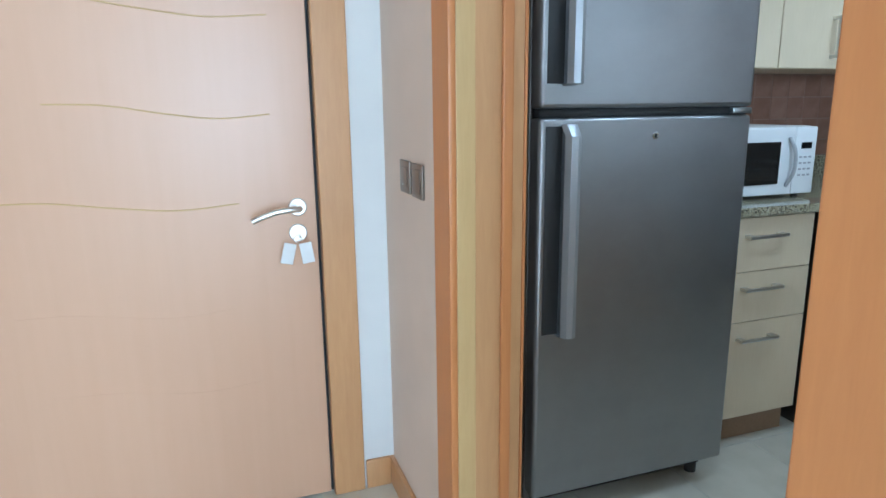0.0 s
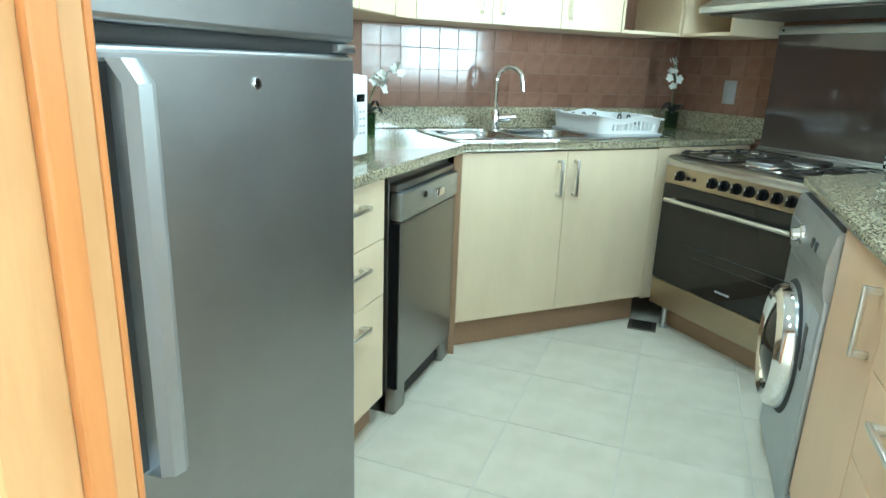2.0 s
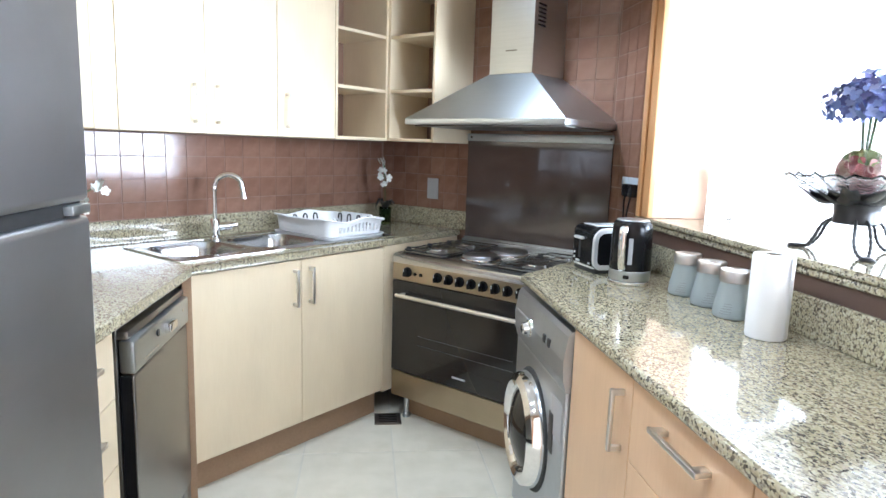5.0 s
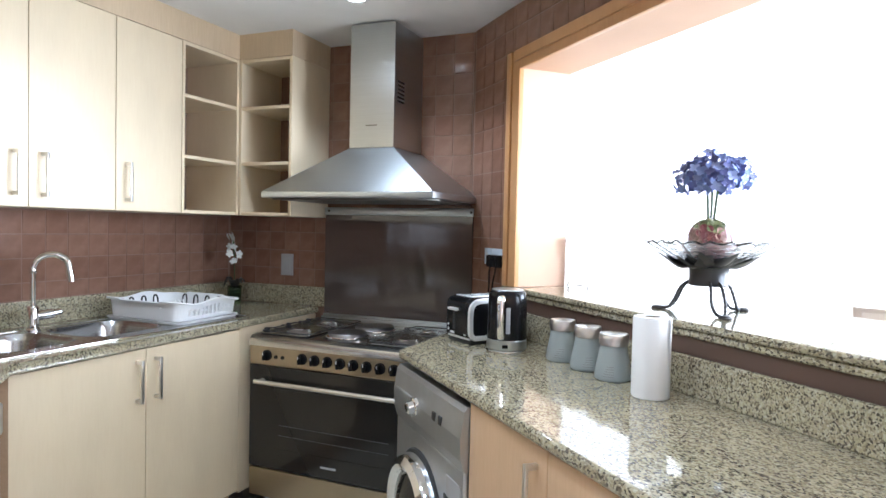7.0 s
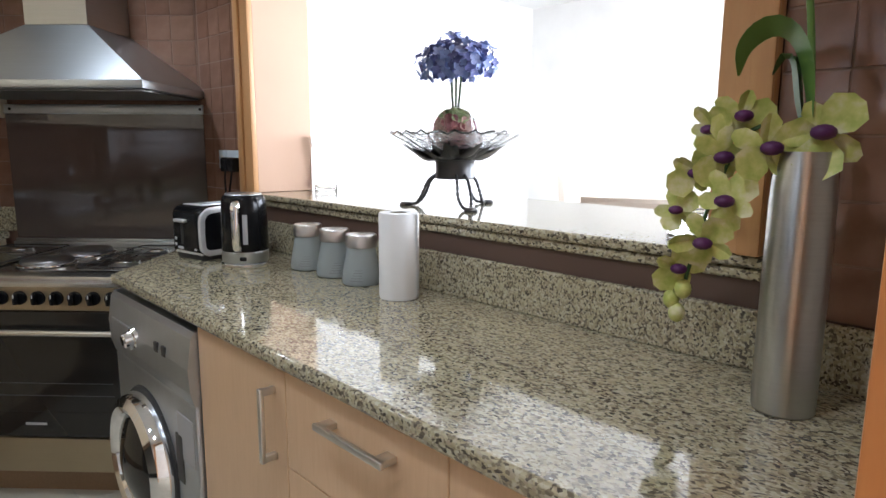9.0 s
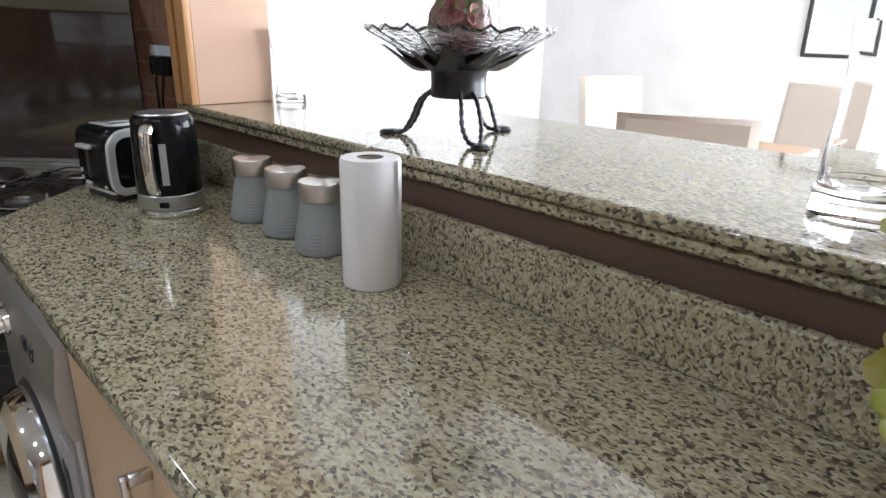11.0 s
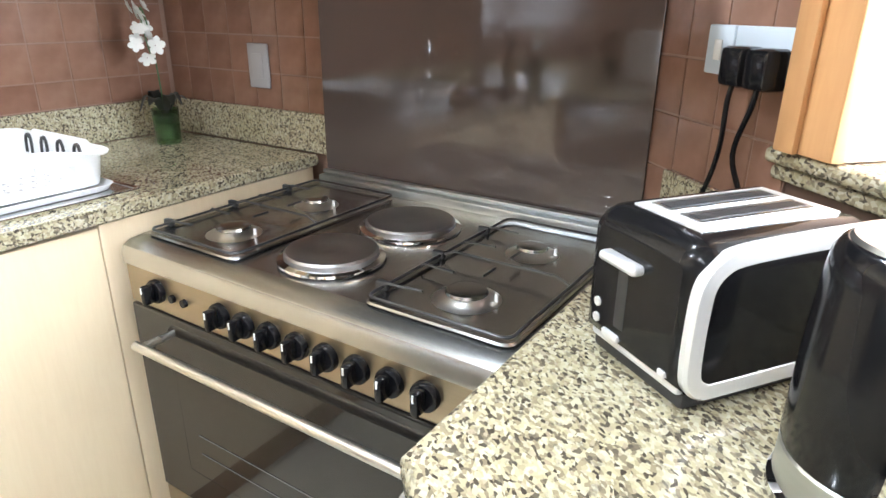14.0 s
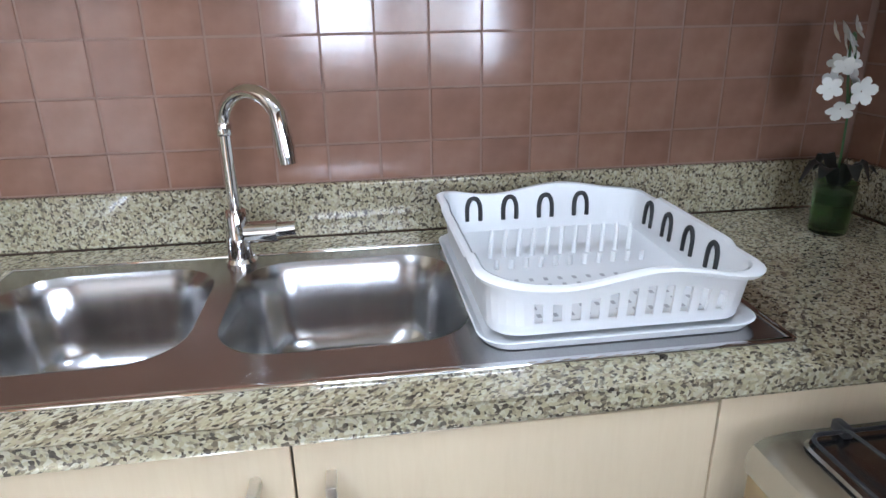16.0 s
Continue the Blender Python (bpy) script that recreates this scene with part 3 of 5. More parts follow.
# ---- refrigerator ----
def fridge():
    ob = thing("refrigerator", at(LEFTSIDE, 1.395, 0.735), "tall dark brushed-steel refrigerator with freezer above", "refrigerator")
    w = 0.705
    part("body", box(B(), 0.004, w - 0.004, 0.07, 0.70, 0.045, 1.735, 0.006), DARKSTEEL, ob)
    for name, z0, z1 in (("fridge_door", 0.09, 1.212), ("freezer_door", 1.236, 1.74)):
        d = part(name, box(B(), 0, w, 0, 0.062, z0, z1, 0.012, 3), FRIDGE, ob)
        hz0, hz1 = (0.605, 1.195) if name == "fridge_door" else (1.295, 1.70)
        prof = [(-0.022, 0.0), (-0.012, -0.016), (0.006, -0.02), (0.02, -0.012), (0.024, 0.0)]
        rings = []
        steps = [(hz0, 0.0, 0.2), (hz0 + 0.004, 0.03, 1), (hz1 - 0.03, 0.03, 1), (hz1, 0.006, 1)]
        for z, off, k in steps:
            rings.append([(0.082 + px * max(k, 0.9), -off + py * k, z) for px, py in prof])
        bb = B()
        loft(bb, rings)
        part("handle", bb, PALE_HANDLE, d, "long pale steel handle")
        # black strip on the flat door painting the handle's shadow
        part("handle_recess", box(B(), 0.018, 0.068, -0.001, 0.004, hz0 + 0.005, hz1 - 0.005, 0.001), SATIN_BLACK, d, "dark strip painted as the shade behind the handle")
    lock = part("lock", disc(B(), (0.363, 0.002, 1.159), 0.011, 0.006), CHROME, ob, "round chrome key lock")
    part("keyhole", box(B(), 0.361, 0.365, -0.0055, -0.003, 1.154, 1.164), BLACK, lock)
    part("gasket", box(B(), 0.012, w - 0.012, 0.012, 0.06, 1.2125, 1.2355), RUBBER, ob, "dark gap between the doors")
    part("hinge", box(B(), w - 0.075, w - 0.005, -0.003, 0.05, 1.2155, 1.2325, 0.003), STEEL, ob)
    for x in (0.03, w - 0.06):
        part("foot", disc(B(), (x + 0.015, 0.09, 0), 0.02, 0.045, "z"), RUBBER, ob)
    part("grille", box(B(), 0.02, w - 0.02, 0.08, 0.1, 0.03, 0.088), SATIN_BLACK, ob)
    return ob


fridge()


# ---- dishwasher ----
def dishwasher():
    ob = thing("dishwasher", at(LEFTSIDE, 2.668, 0.875), "dark stainless dishwasher under the granite worktop", "dishwasher")
    w = 0.545
    part("body", box(B(), 0.0, w, 0.045, 0.6, 0.0, 0.852, 0.004), DARKSTEEL, ob, "dark grey sheet-metal casing")
    part("top_trim", box(B(), 0.004, w - 0.004, 0.014, 0.06, 0.80, 0.828, 0.01), DISHSTEEL, ob)
    part("door", box(B(), 0.012, w - 0.008, 0.006, 0.043, 0.095, 0.70, 0.008), DISHSTEEL, ob)
    p = part("control_panel", box(B(), 0.004, w - 0.004, 0.0, 0.043, 0.704, 0.799, 0.008), STEEL, ob, "lighter steel control panel")
    part("knob", disc(B(), (0.2, 0.001, 0.765), 0.011, 0.006), BLACK, p, "round black button")
    bb = B()
    box(bb, 0.27, 0.345, -0.02, 0.004, 0.742, 0.772, 0.006)
    part("handle", bb, CHROME, p, "protruding chrome grip")
    for k in range(6):
        part("button", box(B(), 0.08 + 0.022 * k, 0.093 + 0.022 * k, -0.003, 0.002, 0.722, 0.727, 0.001), NICKEL, p)
    part("lamp", disc(B(), (0.47, 0.001, 0.765), 0.006, 0.003), NICKEL, p)
    for x0, x1 in ((0.0, 0.085), (w - 0.085, w)):
        part("foot", box(B(), x0, x1, 0.012, 0.08, 0.0, 0.096, 0.006), DISHSTEEL, ob)
    part("kick_recess", box(B(), 0.086, w - 0.086, 0.035, 0.06, 0.02, 0.093), RUBBER, ob)
    part("hinge_edge", box(B(), 0.002, 0.010, 0.008, 0.04, 0.1, 0.698), BLACK, ob)


dishwasher()


# ---- cooker ----
PLATE = metal("cast_plate", (0.36, 0.36, 0.37), 0.32, (30, 30, 30), 0.1)
RACKGREY = plastic("dim_rack_grey", (0.10, 0.10, 0.10), 0.3)


def cooker():
    ob = thing("cooker", at(COOKSIDE, -2.878, 2.711), "wide stainless range cooker with gas and electric hob", "cooker")
    w, d = 0.858, 0.578
    part("body", box(B(), 0.004, w - 0.004, 0.03, d - 0.01, 0.12, 0.795), DARKSTEEL, ob)
    # top with a rolled front edge
    prof = [(0.0, 0.795), (0.0, 0.815), (0.006, 0.830), (0.02, 0.838), (0.05, 0.842), (d, 0.846), (d, 0.80)]
    b = B()
    loft(b, [[(x, y, z) for y, z in prof] for x in (0.0, w)])
    part("hob_top", b, HOB, ob, "polished steel hob plate")
    part("control_panel", box(B(), 0.0, w, 0.004, 0.032, 0.712, 0.796, 0.004), BRASSY, ob, "warm brushed-steel control panel")
    kx = [0.098] + [0.282 + 0.0632 * i for i in range(8)]
    for x in kx:
        k = part("knob", disc(B(), (x, 0.004, 0.757), 0.024, 0.012), BLACK, ob, "round black control knob")
        b = B()
        box(b, x - 0.007, x + 0.007, -0.03, -0.007, 0.738, 0.776, 0.004)
        part("grip", b, BLACK, k)
        part("mark", box(B(), x - 0.0015, x + 0.0015, -0.0312, -0.0295, 0.762, 0.774), WHITEPL, k)
    for x in (0.145, 0.18):
        part("button", disc(B(), (x, 0.004, 0.753), 0.008, 0.008), BLACK, ob)
    # oven door
    dr = part("oven_door", box(B(), 0.004, w - 0.004, 0.0, 0.029, 0.256, 0.710, 0.004), OVENGLASS, ob, "black glass oven door")
    part("window", box(B(), 0.12, w - 0.12, -0.0025, 0.0, 0.35, 0.615, 0.002), OVENGLASS, dr, "dark oven window")
    for z in (0.41, 0.455):
        part("rack_line", box(B(), 0.17, w - 0.15, -0.0040, -0.0027, z, z + 0.002), RACKGREY, dr)
    part("badge", box(B(), 0.385, 0.46, -0.003, 0.0, 0.302, 0.31), GREYPL, dr)
    b = B()
    tube(b, [(0.062, -0.04, 0.646), (w - 0.05, -0.04, 0.646)], 0.0095, 12)
    for x in (0.08, w - 0.07):
        tube(b, [(x, 0.004, 0.646), (x, -0.04, 0.646)], 0.008, 10)
    part("handle", b, NICKEL, dr, "long round steel handle")
    part("storage_drawer", box(B(), 0.004, w - 0.004, 0.004, 0.03, 0.122, 0.250, 0.004), BRASSY, ob, "warm brushed-steel lower drawer")
    for x in (0.06, w - 0.06):
        for y in (0.06, d - 0.06):
            part("leg", lathe(B(), [(0.019, 0), (0.019, 0.02), (0.014, 0.025), (0.014, 0.121)], (x, y, 0), 16), STEEL, ob)
    part("plinth", box(B(), 0.02, w - 0.02, 0.10, 0.116, 0, 0.119), PLINTH, ob, "recessed brown board under the cooker")
    # lid, standing open against the wall
    lid = part("glass_lid", box(B(), 0.008, w - 0.022, d + 0.001, d + 0.008, 0.868, 1.405, 0.002), LIDGLASS, ob, "raised smoked-glass lid")
    part("lid_trim", box(B(), 0.006, w - 0.02, d - 0.006, d + 0.012, 1.391, 1.43, 0.004), STEEL, lid, "steel strip along the lid")
    for x in (0.035, w - 0.03):
        part("screw", disc(B(), (x, d - 0.006, 1.411), 0.006, 0.003), BLACK, lid)
    b = B()
    box(b, 0.02, w - 0.02, d - 0.045, d - 0.004, 0.84, 0.866, 0.004)
    box(b, 0.02, w - 0.02, d - 0.028, d - 0.010, 0.866, 0.876, 0.003)
    part("back_rail", b, STEEL, ob, "ribbed steel rail at the hinge")
    # recessed gas trays, burners and pan grids
    def tray(x0, x1):
        y0, y1 = 0.048, d - 0.055
        well = B()
        rings = []
        for i, z, r in ((-0.003, 0.8448, 0.02), (0.0, 0.8476, 0.02), (0.004, 0.8472, 0.018), (0.012, 0.8456, 0.014), (0.06, 0.8456, 0.01)):
            rings.append([(x, y, z) for x, y in rounded(x0 + i, x1 - i, y0 + i, y1 - i, r)])
        loft(well, rings)
        part("tray", well, TRAY, ob, "dark pressed-steel burner tray")
        xm = (x0 + x1) / 2 + (0.012 if x0 < 0.3 else 0.0)
        spots_ = ((0.145, 0.033), (0.378, 0.028))
        frame_ = [(x, y, 0.8545) for x, y in rounded(x0 + 0.004, x1 - 0.004, y0 + 0.004, y1 - 0.004, 0.016, 4)]
        g = part("pan_grid", tube(B(), frame_ + frame_[:1], 0.0026, 8), IRON, ob, "black enamelled wire pan support")
        for yc, r in spots_:
            for dy in (-0.05, 0.05):
                part("bar", tube(B(), [(x0 + 0.004, yc + dy, 0.8545), (x0 + 0.012, yc + dy, 0.861), (x0 + 0.075, yc + dy * 0.9, 0.862)], 0.0023, 6), SATIN_BLACK, g)
        for yc in (0.215, 0.31):
            part("bar", tube(B(), [(xm, yc - 0.02, 0.866), (xm, yc + 0.02, 0.866)], 0.0023, 6), SATIN_BLACK, g)
        part("bar", tube(B(), [(x0 + 0.004, 0.262, 0.8545), (x0 + 0.03, 0.262, 0.866), (x1 - 0.03, 0.262, 0.866), (x1 - 0.004, 0.262, 0.8545)], 0.0023, 6), SATIN_BLACK, g)
        for yk in (0.10, 0.262, 0.425):
            xk = x0 - 0.004
            part("lug", box(B(), xk - 0.010, xk + 0.014, yk - 0.006, yk + 0.006, 0.8465, 0.861, 0.003), IRON, g, "small black grid foot")
        for yc, r in spots_:
            dish = part("burner", lathe(B(), [(r + 0.022, 0.8458), (r + 0.016, 0.8475), (r + 0.006, 0.850), (r + 0.002, 0.8545), (r - 0.002, 0.8555)], (xm, yc, 0), 32), NICKEL, ob, "bright aluminium gas burner")
            part("cap", lathe(B(), [(r - 0.004, 0.8556), (r + 0.001, 0.8575), (r - 0.001, 0.8625), (r - 0.008, 0.8645), (r - 0.026, 0.865)], (xm, yc, 0), 32), TRAY, dish, "dark steel burner cap")
            part("igniter", lathe(B(), [(0.003, 0.8458), (0.003, 0.860)], (xm + r + 0.012, yc + 0.014, 0), 8), WHITEPL, dish)
    tray(0.02, 0.278)
    tray(w - 0.283, w - 0.028)
    for x, y, r in ((0.413, 0.155, 0.085), (0.43, 0.372, 0.092)):
        pl = part("hotplate", lathe(B(), [(r, 0.8465), (r, 0.861), (r - 0.004, 0.865), (r * 0.45, 0.865), (r * 0.4, 0.8625), (0.012, 0.8625)], (x, y, 0), 36), PLATE, ob, "dark cast electric hotplate")
        part("ring", lathe(B(), [(r + 0.013, 0.846), (r + 0.012, 0.8505), (r + 0.001, 0.854)], (x, y, 0), 36, False, False), CHROME, pl, "bright steel rim")
    return ob


cooker()


# ---- hood ----
def hood():
    ob = thing("cooker_hood", at(COOKSIDE, -2.455, 2.78, 0.007), "brushed steel chimney cooker hood on the wall", "hood")
    hw, d = 0.425, 0.545
    part("lip", box(B(), -hw, hw, 0, d, 1.447, 1.474, 0.002), STEEL, ob)
    cw, c0 = 0.116, 0.245
    b = B()
    rings = []
    for x, y, z in ((hw, 0.0, 1.4745), (hw - 0.004, 0.003, 1.477), (cw + 0.004, c0 - 0.003, 1.687), (cw, c0, 1.6895)):
        rings.append([(-x, y, z), (x, y, z), (x, d, z), (-x, d, z)])
    loft(b, rings)
    part("canopy", b, STEEL, ob, "flared pyramid canopy")
    ch = part("chimney", box(B(), -cw, cw, c0, d, 1.69, 2.259, 0.002), STEEL_V, ob, "upright steel flue cover")
    for k in range(6):
        z = 1.90 + 0.018 * k
        part("vent_slot", box(B(), cw - 0.001, cw + 0.0012, c0 + 0.03, c0 + 0.10, z, z + 0.009), BLACK, ch)
    part("badge", box(B(), -0.03, 0.03, c0 - 0.0012, c0 + 0.001, 1.79, 1.796), DARKSTEEL, ch)
    part("filter", box(B(), -hw + 0.03, hw - 0.03, 0.04, d - 0.03, 1.440, 1.4468), DARKSTEEL, ob, "grey grease filter underneath")
    return ob


hood()


# ---- washing machine ----
def washer():
    ob = thing("washing_machine", at(BARSIDE, -3.17, 0.322), "silver front-loading washing machine with a chrome porthole", "washing machine")
    w = 0.588
    part("body", box(B(), 0.0, w, 0.022, 0.53, 0.012, 0.848, 0.006), SILVER, ob)
    b = B()
    prof = [(0.0, 0.665), (-0.010, 0.70), (-0.013, 0.76), (-0.002, 0.832), (0.008, 0.846), (0.03, 0.848), (0.03, 0.665)]
    loft(b, [[(x, y, z) for y, z in prof] for x in (0.0, w)])
    p = part("control_panel", b, SILVER, ob, "slanted silver control panel")
    part("front_panel", box(B(), 0.003, w - 0.003, 0.0, 0.022, 0.10, 0.664, 0.006), SILVER, ob)
    part("kick_panel", box(B(), 0.01, w - 0.01, 0.008, 0.03, 0.015, 0.098, 0.003), SILVER, ob)
    m = Matrix.Translation((0.225, -0.011, 0.755)) @ Matrix.Rotation(radians(98), 4, "X")
    part("dial", lathe(B(), [(0.030, -0.002), (0.029, 0.008), (0.022, 0.011), (0.020, 0.03), (0.014, 0.034)], (0, 0, 0), 24, turn=m), CHROME, p, "round chrome programme dial")
    for x in (0.375, 0.425):
        part("button", box(B(), x, x + 0.026, -0.0155, -0.004, 0.755, 0.782, 0.003), SATIN_BLACK, p)
    part("detergent_drawer", box(B(), 0.03, 0.19, -0.0155, -0.004, 0.71, 0.775, 0.004), SILVER, p)
    # porthole door, slightly open toward the room
    cx, cz = 0.245, 0.405
    hinge = Matrix.Translation((cx, 0.0, cz)) @ Matrix.Rotation(radians(90), 4, "X")
    r = 0.175
    dr = part("porthole_door", lathe(B(), [(r + 0.02, 0.0), (r + 0.022, 0.02), (r + 0.012, 0.045), (r - 0.012, 0.058), (r - 0.03, 0.05), (r - 0.04, 0.03)], (0, 0, 0), 44, False, False, hinge), CHROME, ob, "wide polished chrome door ring")
    part("glass", lathe(B(), [(r - 0.035, 0.028), (r - 0.05, 0.045), (0.05, 0.066), (0.006, 0.07)], (0, 0, 0), 40, False, True, hinge), OVENGLASS, dr, "domed dark glass")
    part("seal", lathe(B(), [(r + 0.035, 0.0), (r + 0.03, 0.006), (r + 0.018, 0.008)], (0, 0, 0), 40, False, False, hinge), RUBBER, ob)
    part("latch_recess", box(B(), cx + r + 0.03, cx + r + 0.075, -0.003, 0.004, 0.43, 0.56, 0.004), SATIN_BLACK, ob, "dark latch recess")
    part("label", box(B(), 0.47, 0.57, -0.0015, 0.001, 0.50, 0.62), GREYPL, ob, "grey and blue energy sticker")
    for x in (0.05, w - 0.05):
        part("foot", disc(B(), (x, 0.06, 0), 0.02, 0.014, "z"), RUBBER, ob)


washer()


# ---- sink and tap ----
def sink():
    ob = thing("sink", at(SINKSIDE, 1.685, 2.978, 0.9), "stainless double-bowl sink with drainer set in granite", "sink")
    W, D = 1.14, 0.445
    bowls = [(0.035, 0.36, 0.075, 0.395), (0.395, 0.745, 0.075, 0.395)]
    # deck: grid with bowl openings
    b = B()
    xs, ys = [0.0, 0.035, 0.36, 0.395, 0.745, W], [0.0, 0.075, 0.395, D]
    for i in range(5):
        for j in range(3):
            if j == 1 and i in (1, 3):
                continue
            q = [(xs[i], ys[j]), (xs[i + 1], ys[j]), (xs[i + 1], ys[j + 1]), (xs[i], ys[j + 1])]
            vs = [b.verts.new((x, y, 0.004)) for x, y in q]
            b.faces.new(vs)
    bmesh.ops.remove_doubles(b, verts=b.verts, dist=1e-5)
    for x0, x1, y0, y1 in bowls:
        # corner webs between the square opening and the round bowl rim
        for cx, cy, sx, sy in ((x0, y0, 1, 1), (x1, y0, -1, 1), (x1, y1, -1, -1), (x0, y1, 1, -1)):
            r = 0.085
            arc = [(cx + sx * (r - r * math.sin(radians(a))), cy + sy * (r - r * math.cos(radians(a)))) for a in range(0, 91, 15)]
            vs = [b.verts.new((x, y, 0.004)) for x, y in [(cx, cy)] + arc]
            b.faces.new(vs if sx * sy > 0 else vs[::-1])
    bmesh.ops.remove_doubles(b, verts=b.verts, dist=1e-5)
    part("deck", b, SINKSTEEL, ob, "flat brushed steel rim and drainer", 0)
    e = B()
    for x0, x1, y0, y1 in ((0, W, -0.006, 0.006), (0, W, D - 0.006, D + 0.006), (-0.006, 0.006, 0, D), (W - 0.006, W + 0.006, 0, D)):
        box(e, x0, x1, y0, y1, 0.0, 0.006, 0.002)
    part("rim", e, CHROME, ob)
    for x0, x1, y0, y1 in bowls:
        b = B()
        rings = []
        for inset, z, rr in ((0.0, 0.0045, 0.085), (0.004, -0.004, 0.085), (0.010, -0.02, 0.085), (0.018, -0.09, 0.083), (0.026, -0.125, 0.08), (0.04, -0.146, 0.075), (0.065, -0.155, 0.06), (0.13, -0.158, 0.02)):
            rings.append([(x, y, z) for x, y in rounded(x0 + inset, x1 - inset, y0 + inset, y1 - inset, rr, 6)])
        loft(b, rings, False, True)
        bw = part("bowl", b, SINKSTEEL, ob, "deep rounded steel bowl")
        part("drain", lathe(B(), [(0.04, -0.1575), (0.038, -0.155), (0.02, -0.156)], ((x0 + x1) / 2, (y0 + y1) / 2, 0), 24), CHROME, bw)
    return ob


sink()


def tap():
    ob = thing("mixer_tap", at(SINKSIDE, 2.075, 3.385, 0.904), "chrome mixer tap with a swan-neck spout", "tap")
    part("base", lathe(B(), [(0.027, 0), (0.027, 0.006), (0.022, 0.012), (0.021, 0.085), (0.017, 0.095)], (0, 0, 0), 24), CHROME, ob)
    pts = [(0, 0, 0.09), (0, 0, 0.15), (0.0, 0, 0.236)]
    ang = [(0.050 * (1 - math.cos(a)), -0.036 * (1 - math.cos(a)), 0.236 + 0.058 * math.sin(a)) for a in [math.pi * k / 12 for k in range(1, 11)]]
    last = ang[-1]
    pts += ang + [(last[0] + 0.006, last[1] - 0.004, last[2] - 0.04), (last[0] + 0.009, last[1] - 0.006, last[2] - 0.066)]
    spout = part("spout", tube(B(), pts, [0.010, 0.010, 0.0105] + [0.011 + 0.0003 * k for k in range(10)] + [0.0145, 0.015], 14), CHROME, ob, "tall curved chrome spout")
    end = pts[-1]
    part("aerator", tube(B(), [(end[0], end[1], end[2] + 0.001), (end[0] + 0.001, end[1] - 0.001, end[2] - 0.012)], 0.0138, 14), CHROME, spout)
    part("joint_ring", lathe(B(), [(0.0125, 0.222), (0.0135, 0.225), (0.0135, 0.24), (0.0125, 0.243)], (0, 0, 0), 18), CHROME, spout)
    b = B()
    tube(b, [(0.015, -0.004, 0.056), (0.07, -0.014, 0.06)], 0.019, 16)
    tube(b, [(0.066, -0.013, 0.061), (0.10, -0.019, 0.065)], [0.0135, 0.012], 14)
    part("lever", b, CHROME, ob, "side lever handle")


tap()


